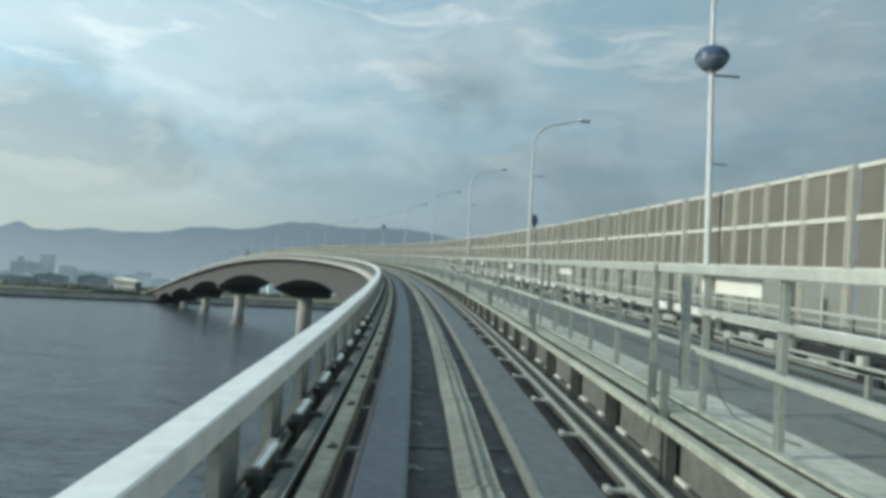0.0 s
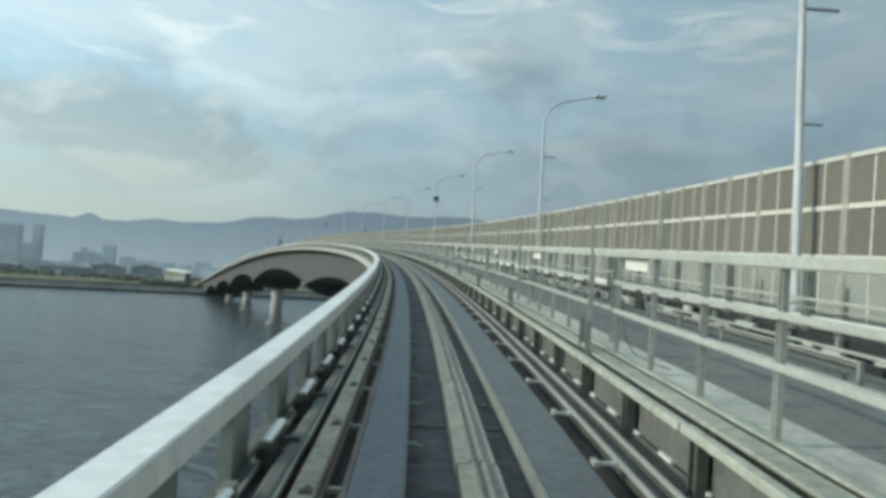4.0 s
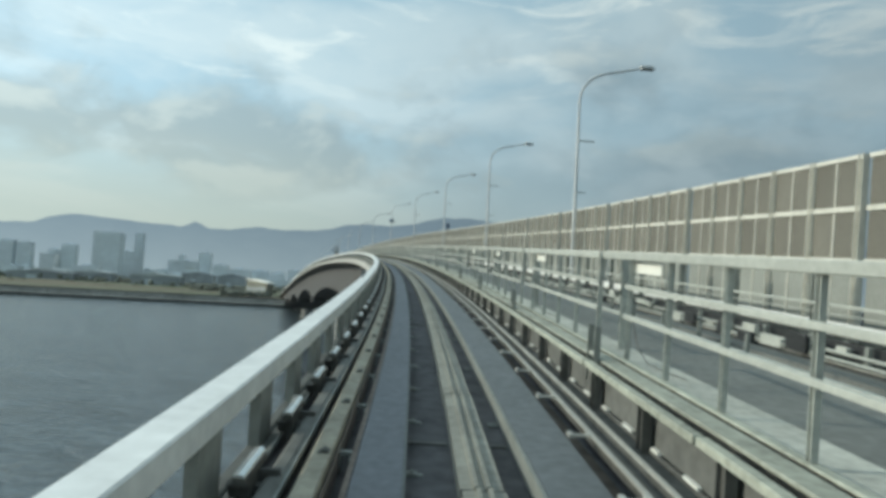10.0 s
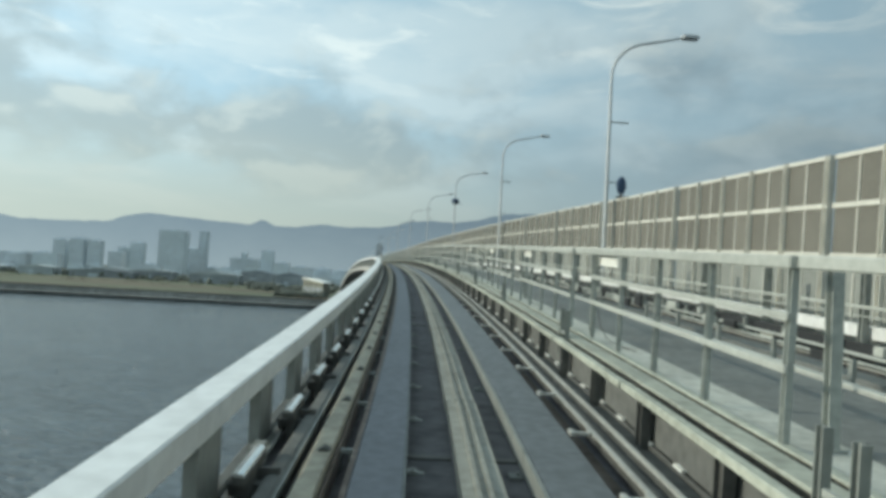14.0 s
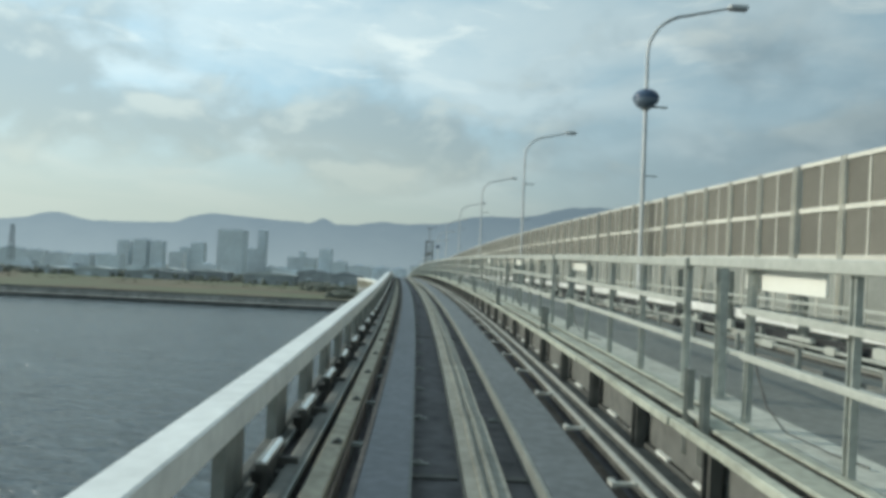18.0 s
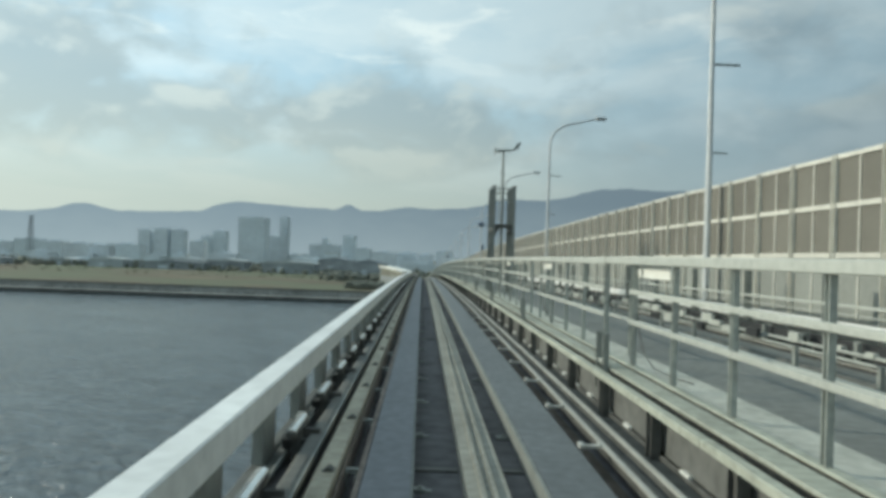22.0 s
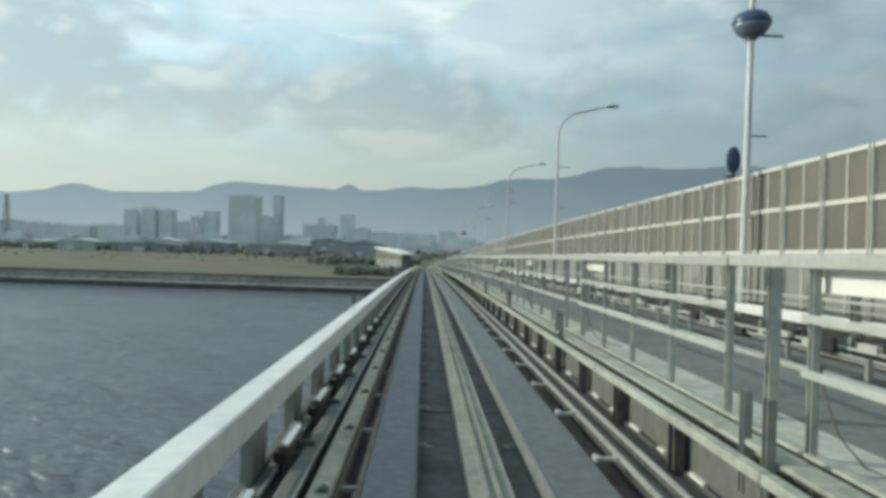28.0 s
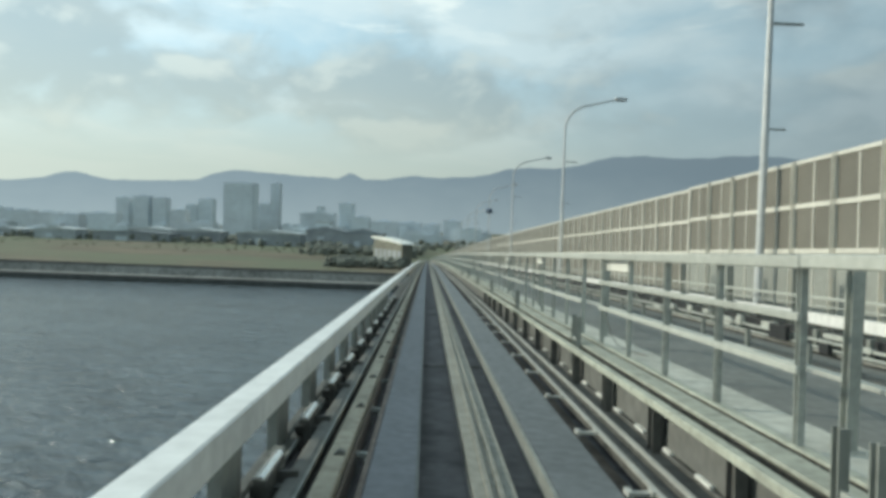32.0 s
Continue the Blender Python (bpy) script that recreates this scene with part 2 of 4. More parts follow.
M_BANK = material("rock_armour", (.31, .31, .29), .95, dark=.5, grain=.4, stain=.05, bump=.5)
# greener ground away from the landing
gn, gl = M_GRASS.node_tree.nodes, M_GRASS.node_tree.links
gb = gn["Principled BSDF"]
gfrom = gb.inputs["Base Color"].links[0].from_socket
gpos, gnoi, gran, gmix = gn.new("ShaderNodeNewGeometry"), gn.new("ShaderNodeTexNoise"), gn.new("ShaderNodeMapRange"), gn.new("ShaderNodeMix")
gmix.data_type = "RGBA"
gnoi.inputs["Scale"].default_value, gnoi.inputs["Detail"].default_value = .006, 5
gl.new(gpos.outputs["Position"], gnoi.inputs["Vector"])
gran.inputs["From Min"].default_value, gran.inputs["From Max"].default_value = .42, .56
gl.new(gnoi.outputs["Fac"], gran.inputs["Value"])
gl.new(gran.outputs[0], gmix.inputs[0])
gl.new(gfrom, gmix.inputs[6])
gmix.inputs[7].default_value = (.125, .14, .085, 1)
gl.new(gmix.outputs[2], gb.inputs["Base Color"])
M_TRAY = material("grey_tray_side", (.135, .138, .128), .7, dark=.65, grain=6, stain=1.6, bump=.15)
M_DIRT = material("stained_kerb_concrete", (.105, .104, .096), .9, dark=.55, grain=7, stain=1.5, bump=.3)
M_CHROME = material("bright_plated_steel", (.80, .81, .79), .22, .75, dark=.9, grain=20, stain=3, bump=0, spec=.6)
M_RUST = material("rust_stained_concrete", (.20, .165, .14), .85, dark=.55, grain=9, stain=1.2, bump=.2)
M_GUTTER = material("rust_brown_gutter", (.085, .068, .055), .9, dark=.45, grain=5, stain=1.1, bump=.3)
# Belly colour is paler than the crown's, for the light it reflects.
M_BELLY = material("pale_blue_grey_dome", (.20, .25, .31), .25, .2, dark=.85, bump=0)
M_POLE = material("pale_lamp_paint", (.58, .60, .60), .5, .05, dark=.8, grain=8, stain=.8, bump=.03)
M_ROAD = material("asphalt", (.05, .05, .052), .9, dark=.8, grain=6, stain=.3, bump=.2)


# ---- builders ----
def part(name, bm, mat, parent=None, label=""):
    me = bpy.data.meshes.new(name)
    bm.to_mesh(me)
    bm.free()
    me.materials.append(mat)
    ob = new(name, me)
    if parent is not None:
        ob.parent = parent
    if label:
        ob["label"] = label
    return ob


def share(name, ob, m, parent):
    """Another piece on the same mesh, at the pose m."""
    o = new(name, ob.data)
    o.parent = parent
    o.matrix_basis = m
    return o


def thing(name, label, category, group="", kind="", m=None):
    e = new(name)
    e.empty_display_size = .3
    if m is not None:
        e.matrix_basis = m
    return tagged(e, label, category, group, kind)


def box(bm, x0, x1, y0, y1, z0, z1, bevel=0.0):
    r = bmesh.ops.create_cube(bm, size=1, matrix=Matrix.Translation(((x0 + x1) / 2, (y0 + y1) / 2, (z0 + z1) / 2)) @ Matrix.Diagonal((x1 - x0, y1 - y0, z1 - z0, 1)))
    if bevel:
        vs = set(r["verts"])
        es = [e for e in bm.edges if e.verts[0] in vs and e.verts[1] in vs]
        bmesh.ops.bevel(bm, geom=es, offset=bevel, segments=1, affect="EDGES")
    return bm


def boxes(*items, bevel=0.0):
    bm = bmesh.new()
    for i in items:
        box(bm, *i, bevel=bevel)
    return bm


def prism(points, y0, y1):
    """A closed outline (x, z) drawn out along y."""
    bm = bmesh.new()
    a = [bm.verts.new((x, y0, z)) for x, z in points]
    b = [bm.verts.new((x, y1, z)) for x, z in points]
    n = len(points)
    for i in range(n):
        bm.faces.new((a[i], a[(i + 1) % n], b[(i + 1) % n], b[i]))
    bm.faces.new(a[::-1])
    bm.faces.new(b)
    bmesh.ops.recalc_face_normals(bm, faces=bm.faces[:])
    return bm


def tube(points, radii, sides=10):
    """A round bar through points, with a radius at each."""
    bm = bmesh.new()
    rings = []
    for i, p in enumerate(points):
        p = Vector(p)
        d = (Vector(points[min(i + 1, len(points) - 1)]) - Vector(points[max(i - 1, 0)])).normalized()
        u = d.cross(Vector((0, 1, 0)) if abs(d.y) < .9 else Vector((1, 0, 0))).normalized()
        w = d.cross(u)
        r = radii[i] if isinstance(radii, (list, tuple)) else radii
        rings.append([bm.verts.new(p + r * (u * math.cos(k * 2 * math.pi / sides) + w * math.sin(k * 2 * math.pi / sides))) for k in range(sides)])
    for a, b in zip(rings, rings[1:]):
        for k in range(sides):
            bm.faces.new((a[k], a[(k + 1) % sides], b[(k + 1) % sides], b[k]))
    bm.faces.new(rings[0])
    bm.faces.new(rings[-1])
    bmesh.ops.recalc_face_normals(bm, faces=bm.faces[:])
    return bm


def sweep(outline, s0, s1, step=4.0, shape=None):
    """A closed outline (lat, z) drawn out along the guideway. shape(s, lat, z) may bend it."""
    n = max(1, round((s1 - s0) / step))
    stops = [s0 + (s1 - s0) * i / n for i in range(n + 1)]
    verts, faces, k = [], [], len(outline)
    for s in stops:
        for lat, z in outline:
            verts.append(spot(s, *(shape(s, lat, z) if shape else (lat, z))))
    for i in range(n):
        for j in range(k):
            a, b = i * k + j, i * k + (j + 1) % k
            faces.append((a, b, b + k, a + k))
    faces += [tuple(range(k))[::-1], tuple(range(n * k, n * k + k))]
    bm = bmesh.new()
    vs = [bm.verts.new(v) for v in verts]
    for f in faces:
        bm.faces.new([vs[i] for i in f])
    bmesh.ops.recalc_face_normals(bm, faces=bm.faces[:])
    return bm


def rect(a, b, c, d, cut=0.0):
    if cut:
        return [(a + cut, c), (b - cut, c), (b, c + cut), (b, d - cut), (b - cut, d), (a + cut, d), (a, d - cut), (a, c + cut)]
    return [(a, c), (b, c), (b, d), (a, d)]


START, NEAR_END, FAR_END = -12.0, 560.0, 1160.0
SECOND = 6.78


# ---- the setting: water, land, bridge ----
def sheet(name, corners, mat, label, category, thick=1.0):
    bm = bmesh.new()
    top = [bm.verts.new(c) for c in corners]
    low = [bm.verts.new((c[0], c[1], c[2] - thick)) for c in corners]
    n = len(corners)
    bm.faces.new(top)
    bm.faces.new(low[::-1])
    for i in range(n):
        bm.faces.new((top[i], low[i], low[(i + 1) % n], top[(i + 1) % n]))
    bmesh.ops.recalc_face_normals(bm, faces=bm.faces[:])
    return tagged(part(name, bm, mat), label, category, kind="structure")


# the shore runs straight: SHORE_N is the way inland, SHORE_D its distance
SHORE_A, SHORE_D = 0.3719, 895.0
SHORE_N, SHORE_T = Vector((-math.sin(SHORE_A), math.cos(SHORE_A), 0)), Vector((math.cos(SHORE_A), math.sin(SHORE_A), 0))


def inland(d, k, h=0.0):
    """d metres inland of the waterline, k metres along it to the right, h above the water."""
    p = SHORE_N * (SHORE_D + d) + SHORE_T * k
    return Vector((p.x, p.y, WATER + h))


LAND = 8.2
# Dark streaks in the base colour imitate wave facets that reflect less sky.
wm = material("sea_water", (.080, .101, .114), .17, dark=.38, grain=.45, stain=.05, bump=0, streak=(.35, .9, 1), spec=.6)
n_, l_ = wm.node_tree.nodes, wm.node_tree.links
geo_ = n_.new("ShaderNodeNewGeometry")
mpw = n_.new("ShaderNodeMapping")
mpw.inputs["Scale"].default_value = (.5, 1.0, 1.0)
mpw.inputs["Rotation"].default_value = (0, 0, .5)
l_.new(geo_.outputs["Position"], mpw.inputs["Vector"])
prev = None
for sc, st, di in ((.11, .9, 2.4), (.36, 1.0, 1.5), (1.5, .8, .32)):
    w_ = n_.new("ShaderNodeTexNoise")
    w_.inputs["Scale"].default_value, w_.inputs["Detail"].default_value, w_.inputs["Distortion"].default_value = sc, 4, .6
    l_.new(mpw.outputs[0], w_.inputs["Vector"])
    b_ = n_.new("ShaderNodeBump")
    b_.inputs["Strength"].default_value, b_.inputs["Distance"].default_value = st, di
    l_.new(w_.outputs["Fac"], b_.inputs["Height"])
    if prev:
        l_.new(prev.outputs[0], b_.inputs["Normal"])
    prev = b_
l_.new(prev.outputs[0], n_["Principled BSDF"].inputs["Normal"])
sheet("water", [(-4500, -1500, WATER), (4500, -1500, WATER), (4500, 4500, WATER), (-4500, 4500, WATER)], wm, "dark grey-blue sea with small wind waves", "water", 2)
sheet("ground", [inland(14, -4200, LAND), inland(14, 4200, LAND), inland(4000, 4200, LAND), inland(4000, -4200, LAND)], M_GRASS, "flat reclaimed land with dry yellow grass", "land", 3)
bm = bmesh.new()
prof = [(-1, -1.5), (3, 3.4), (8.5, 3.8), (9.3, 9.0), (10.6, 9.0), (10.6, 7.4), (14.2, 7.4), (14.2, -1.5)]
ra_ = [bm.verts.new(inland(d, -4200, h)) for d, h in prof]
rb_ = [bm.verts.new(inland(d, 4200, h)) for d, h in prof]
for i in range(len(prof)):
    j = (i + 1) % len(prof)
    bm.faces.new((ra_[i], ra_[j], rb_[j], rb_[i]))
bmesh.ops.recalc_face_normals(bm, faces=bm.faces[:])
sea_wall = tagged(part("sea_wall", bm, M_BANK), "grey sloped sea wall of rock armour and concrete", "sea wall", kind="structure")



def shore_strip(d0, d1, h0, h1):
    bm = bmesh.new()
    ends = [[bm.verts.new(inland(d, k, h)) for d, h in ((d0, h0), (d1, h0), (d1, h1), (d0, h1))] for k in (-4200, 4200)]
    for i in range(4):
        bm.faces.new((ends[0][i], ends[0][(i + 1) % 4], ends[1][(i + 1) % 4], ends[1][i]))
    bmesh.ops.recalc_face_normals(bm, faces=bm.faces[:])
    return bm


part("wet_foot", shore_strip(-1.9, 3.2, -1.4, 3.1), M_WET, sea_wall, "dark wet stones at the waterline")
part("coping", shore_strip(9.0, 10.9, 8.2, 9.4), M_DIRT, sea_wall, "stained dark coping of the wall")

PIERS = (10, 160, 311, 462, 606, 750, 890)


def haunch(s):
    """Depth of the girder under the deck: low at the piers, arched between them."""
    k = 0
    while k < len(PIERS) - 2 and s > PIERS[k + 1]:
        k += 1
    mid, half = (PIERS[k] + PIERS[k + 1]) / 2, (PIERS[k + 1] - PIERS[k]) / 2
    return 8.2 + 5.2 * min(1.0, abs(s - mid) / half) ** 2.2


bridge = thing("bridge", "long curved haunched box-girder bridge over the sea", "bridge", kind="structure")
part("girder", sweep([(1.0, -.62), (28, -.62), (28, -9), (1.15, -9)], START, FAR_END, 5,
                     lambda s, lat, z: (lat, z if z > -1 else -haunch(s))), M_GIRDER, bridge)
part("deck_edge", sweep([(-2.15, -.62), (9.3, -.62), (9.3, -.24), (-2.15, -.24)], START, FAR_END), M_TRAY, bridge)
part("fascia", sweep([(-2.5, -1.3), (-2.3, -1.3), (-2.3, -.8), (-2.17, -.8), (-2.17, -.6), (-2.5, -.7)], START, FAR_END), M_PIER, bridge, "pale concrete edge beam of the deck")
# Shadow line under the overhang is put into the soffit's dark colour.
part("soffit", sweep([(-2.29, -1.3), (.99, -2.2), (.99, -.64), (-2.29, -.82)], START, FAR_END), M_DARKSTEEL, bridge, "cantilever under the deck edge, its shade put into a dark colour")
part("bottom_flange", sweep([(.8, -9), (1.5, -9), (1.5, -8.7), (.8, -8.7)], START, FAR_END, 5,
                            lambda s, lat, z: (lat, -haunch(s) + (z + 9) - .02)), M_GIRDER, bridge)
tagged(part("road", sweep(rect(9.95, 28.3, -.62, -.5), START, FAR_END), M_ROAD), "asphalt road deck behind the sound barrier", "road", kind="structure")
for q in PIERS:
    pier = thing("bridge_pier", "pale concrete bridge pier standing in the sea", "bridge pier", "bridge piers")
    c, psi, g = at_s(q)
    top, low_ = c.z - haunch(q) - .2, WATER - 1
    m = Matrix.Translation(spot(q, 13, 0)) @ pose(0, 0, 0, 0, 0, math.degrees(psi))
    m.translation.z = 0
    pier.matrix_basis = m
    # Cap takes the girder's dark grey, for the deck's shade on it.
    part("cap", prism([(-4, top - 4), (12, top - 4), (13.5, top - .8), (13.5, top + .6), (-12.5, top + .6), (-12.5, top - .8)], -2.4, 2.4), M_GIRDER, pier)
    bm = bmesh.new()
    bmesh.ops.create_cone(bm, segments=32, radius1=1.0, radius2=.95, depth=top - 3.8 - low_, cap_ends=True,
                          matrix=Matrix.Translation((1.6, 0, (top - 3.8 + low_) / 2)) @ Matrix.Diagonal((3.3, 2.7, 1, 1)))
    for f in bm.faces:
        f.smooth = len(f.verts) == 4
    part("column", bm, M_PIER, pier)
    part("bearing", boxes((-11.6, -10.2, -1, 1, top + .3, top + 1.2)), M_PIER, pier)
    part("footing", boxes((-3, 7.4, -3, 3, WATER - 1.5, WATER + .6), bevel=.3), M_PIER, pier)

# ---- the guideways ----
def CENTRE(x):
    """Outline of the centre beam: two ribs on a low plinth."""
    return [(x - .18, -.2), (x + .18, -.2), (x + .18, -.03), (x + .07, -.03), (x + .07, 0), (x + .03, 0), (x + .03, -.035),
            (x - .03, -.035), (x - .03, 0), (x - .07, 0), (x - .07, -.03), (x - .18, -.03)]


def guideway(shift, name, label):
    g = thing(name, label, "guideway", kind="structure")
    part("floor", sweep(rect(-2.0 + shift, 2.0 + shift, -.3, -.2), START, FAR_END), M_TRAY if shift else M_FLOOR, g)
    part("running_slab", sweep(rect(-1.09 + shift, -.64 + shift, -.2, 0, .02), START, FAR_END), M_WALK if shift else M_RUN, g)
    part("running_slab", sweep(rect(.50 + shift, 1.07 + shift, -.2, 0, .02), START, FAR_END), M_WALK if shift else M_RUN2, g)
    part("centre_beam", sweep(CENTRE(shift), START if shift else 520, FAR_END), M_PALE, g)
    part("slab_edge", sweep(rect(.470 + shift, .502 + shift, -.19, .004), START, FAR_END), M_WALK if shift else M_GREYSTEEL, g)
    part("gutter", sweep(rect(1.075 + shift, 1.31 + shift, -.199, -.17), START, FAR_END), M_GUTTER, g)
    return g


near_way = guideway(0, "guideway_1", "concrete guideway with two grey running slabs and a pale centre beam")
far_way = guideway(SECOND, "guideway_2", "second concrete guideway beyond the walkway")


def guide_rail(lat, mat, label, groove=True):
    g = thing("guide_rail", label, "guide rail", "guide rails")
    w = .088
    if groove:
        w = .145
        part("flange", sweep(rect(lat - w, lat - w + .042, .02, .05), START, FAR_END), mat, g)
        part("flange", sweep(rect(lat + w - .042, lat + w, .02, .05), START, FAR_END), mat, g)
        part("channel", sweep([(lat - .06, -.16), (lat + .12, -.16), (lat + .12, .02), (lat + .09, .02), (lat + .09, -.05), (lat - .06, -.05)], START, FAR_END), M_DARKSTEEL, g)
    else:
        part("beam", sweep(rect(lat - w, lat + w, -.12, .1, .012), START, FAR_END), mat, g)
    return g


left_rail = guide_rail(-1.375, M_BEAM, "weathered yellowish steel guide beam beside the running slab", False)
right_rail = guide_rail(1.445, M_RAIL, "pale steel guide rail beside the running slab")
guide_rail(SECOND - 1.4, M_RAIL, "pale guide rail of the second guideway")
guide_rail(SECOND + 1.4, M_RAIL, "pale guide rail of the second guideway")

# parapet rail over the sea
PITCH = 1.875
parapet = thing("parapet_rail", "thick white box rail on grey posts over the sea", "railing")
def eased(s, lat, z):
    """In the curve the track is raised, so the rail stands a little farther out."""
    k = float(np.interp(s, (250, 340), (1, 0)))
    return lat - (.05 if lat > -2.1 else .09) * k, z + (.05 * k if z < .5 else 0)


part("box_rail", sweep(rect(-2.27, -2.0, .395, .675, .016), START, FAR_END, 4.0, eased), M_WHITE, parapet)
parapet2 = thing("parapet_rail", "white box rail along the second guideway below the sound barrier", "railing")
part("box_rail", sweep(rect(8.72, 8.95, .50, .77, .02), START, FAR_END), M_WHITE, parapet2)


def drift(s):
    """How far the bays on the sea side stand off an even pitch."""
    return float(np.interp(s, (6, 55, 135, 217, 331, 415, 459, 540), (.96, .27, -.175, -.635, -.585, -.505, -.105, .3)))


def fence_drift(s):
    return float(np.interp(s, (105, 205, 300, 478), (.35, .05, -.2, .55)))


def along(name, first, parent, s0, s1, pitch, lat, z, plumb=False, slip=None):
    """Copies of a piece at an even pitch along the line."""
    s, fresh = s0, True
    while s < s1:
        m = stand(s + (slip(s) if slip else 0.0), lat, z, plumb)
        if fresh:
            first.matrix_basis, fresh = m, False
        else:
            share(name, first, m, parent)
        s += pitch


def h_post(w, d, z0, z1, t=.02):
    """An upright of H section: flanges across x, web between."""
    a, c = w / 2, d / 2
    ring = [(-a, -c), (a, -c), (a, -c + t), (t / 2, -c + t), (t / 2, c - t), (a, c - t), (a, c), (-a, c), (-a, c - t), (-t / 2, c - t), (-t / 2, -c + t), (-a, -c + t)]
    bm = bmesh.new()
    low, top = [[bm.verts.new((x, y, z)) for x, y in ring] for z in (z0, z1)]
    for k in range(12):
        bm.faces.new((low[k], low[(k + 1) % 12], top[(k + 1) % 12], top[k]))
    bm.faces.new(low[::-1])
    bm.faces.new(top)
    return bm


LAST = 541
BAY_0 = -5 * PITCH
along("post", part("post", boxes((-.05, .05, -.27, .27, -.45, .46), (-.13, .09, -.3, .3, -.47, -.44), (-.045, .054, -.28, -.25, -.45, .455), (-.045, .054, .25, .28, -.45, .455)), M_GREYSTEEL, parapet), parapet, BAY_0 + 1.0, LAST, PITCH, -2.13, 0, slip=drift)
along("post", part("post", boxes((-.06, .06, -.12, .12, -.5, .42), bevel=.008), M_GREYSTEEL, parapet2), parapet2, -7.0, LAST, 2 * PITCH, 8.83, 0)
part("edge_wall", sweep(rect(-2.06, -1.98, -.45, -.12), START, FAR_END), M_TRAY, parapet)
# Added strip whose dark grey stands for shade under the box rail.
part("cable_duct", sweep(rect(-2.2, -2.08, -.24, -.1, .02), START, FAR_END), M_TRAY, parapet, "dark grey strip along the deck edge, added for shade")

# conductor rails on brackets beside the parapet
conductor = thing("conductor_rail", "dark conductor rail on steel brackets under the parapet", "conductor rail")
part("bar", sweep([(-1.74, -.06), (-1.60, -.06), (-1.60, .03), (-1.63, .05), (-1.71, .05), (-1.74, .03)], START, FAR_END), M_TRAY, conductor)
part("bar", sweep(rect(-1.72, -1.64, -.19, -.10), START, FAR_END), M_DARKSTEEL, conductor)
part("cover_edge", sweep(rect(-1.595, -1.575, -.02, .035), START, FAR_END), M_GREYSTEEL, conductor, "worn grey edge of the cover")
first = part("bracket", boxes((-.16, .20, -.05, .05, -.12, -.02), (-.06, .04, -.34, .34, .07, .13), (-.04, .03, -.2, .2, -.2, .07), (.02, .2, .1, .15, -.04, .06)), M_DARKSTEEL, conductor)
along("bracket", first, conductor, BAY_0 - .62, LAST, PITCH, -1.83, .04, slip=drift)
dome = [(.05 * math.cos(a), .03 * math.sin(a)) for a in [i * math.pi / 6 for i in range(7)]]
first = part("cap", prism(dome, -.35, .35), M_CHROME, conductor, "shiny plated half-round cap")
along("cap", first, conductor, BAY_0 - .62, LAST, PITCH, -1.85, .172, slip=drift)
part("cable", sweep(rect(-1.96, -1.92, -.12, -.08, .01), START, FAR_END), M_GREYSTEEL, conductor)
# Filler added only to brighten the dark trench beside the guide beam.
part("cable", sweep(rect(-1.555, -1.48, -.2, -.07, .02), START, FAR_END), M_DIRT, conductor, "stained filler strip added to lighten the trench by the guide beam")
along("junction_box", part("junction_box", boxes((-.05, .05, -.13, .13, -.09, .09), (.045, .055, -.03, .03, -.02, .04), (-.03, .03, -.2, .2, -.12, -.09)), M_GREYSTEEL, conductor), conductor, BAY_0 - .1, LAST, 2 * PITCH, -1.9, .06, slip=drift)

# pieces of the near guideway
SEG = 3.6
seg = prism([(x, z) for x, z in CENTRE(0)], 0, SEG - .025)
first = part("centre_beam_unit", seg, M_PALE, near_way)
along("centre_beam_unit", first, near_way, START, 519, SEG, 0, 0)
along("slab_clip", part("slab_clip", boxes((-.07, .03, -.05, .05, 0, .03), (-.03, -.0, -.02, .02, .03, .05), (.03, .09, -.025, .025, 0, .015)), M_GREYSTEEL, near_way), near_way, BAY_0 + .4, 510, PITCH, -.56, -.2, slip=drift)
along("slab_clip", part("slab_clip", boxes((-.10, .03, -.07, .07, 0, .03), (-.03, .0, -.02, .02, .03, .06)), M_WALK, near_way), near_way, BAY_0 + .4, 510, 2 * PITCH, .42, -.2, slip=drift)
part("slab_edge", sweep(rect(-.655, -.634, -.19, .004), START, FAR_END), M_WALK, near_way)
part("slab_border", sweep(rect(-1.135, -1.088, -.2, -.008), START, FAR_END), M_RUST, near_way, "rust-stained border of the running slab")
along("drain_joint", part("drain_joint", boxes((-.44, -.0, -.05, .05, 0, .02), (.4, .84, -.05, .05, 0, .02)), M_DARKSTEEL, near_way), near_way, -3, LAST, 10.8, -.2, -.198)

# guide rail hardware
along("joint_plate", part("joint_plate", prism([(-.035, 0), (.07, 0), (.07, .012), (.02, .04), (-.01, .012)], -.05, .05), M_DARKSTEEL, left_rail), left_rail, BAY_0, LAST, PITCH, -1.375, .1, slip=drift)
along("bracket", part("bracket", boxes((-.09, .09, -.03, .03, -.04, .0), (-.08, -.04, -.06, .06, -.2, -.0), (.03, .07, -.09, .09, -.2, -.06)), M_GREYSTEEL, left_rail), left_rail, BAY_0 + .45, LAST, PITCH, -1.2, -.02, slip=drift)
along("bracket", part("bracket", boxes((-.13, .09, -.028, .028, -.02, .01), (-.15, -.10, -.07, .07, -.02, .025), (.05, .10, -.06, .06, -.01, .03)), M_RAIL, right_rail), right_rail, BAY_0 - .62, LAST, PITCH, 1.22, .02, slip=drift)
part("side_plate", sweep(rect(-1.27, -1.255, -.2, .02), START, FAR_END), M_RUST, left_rail, "rust-brown side plate")

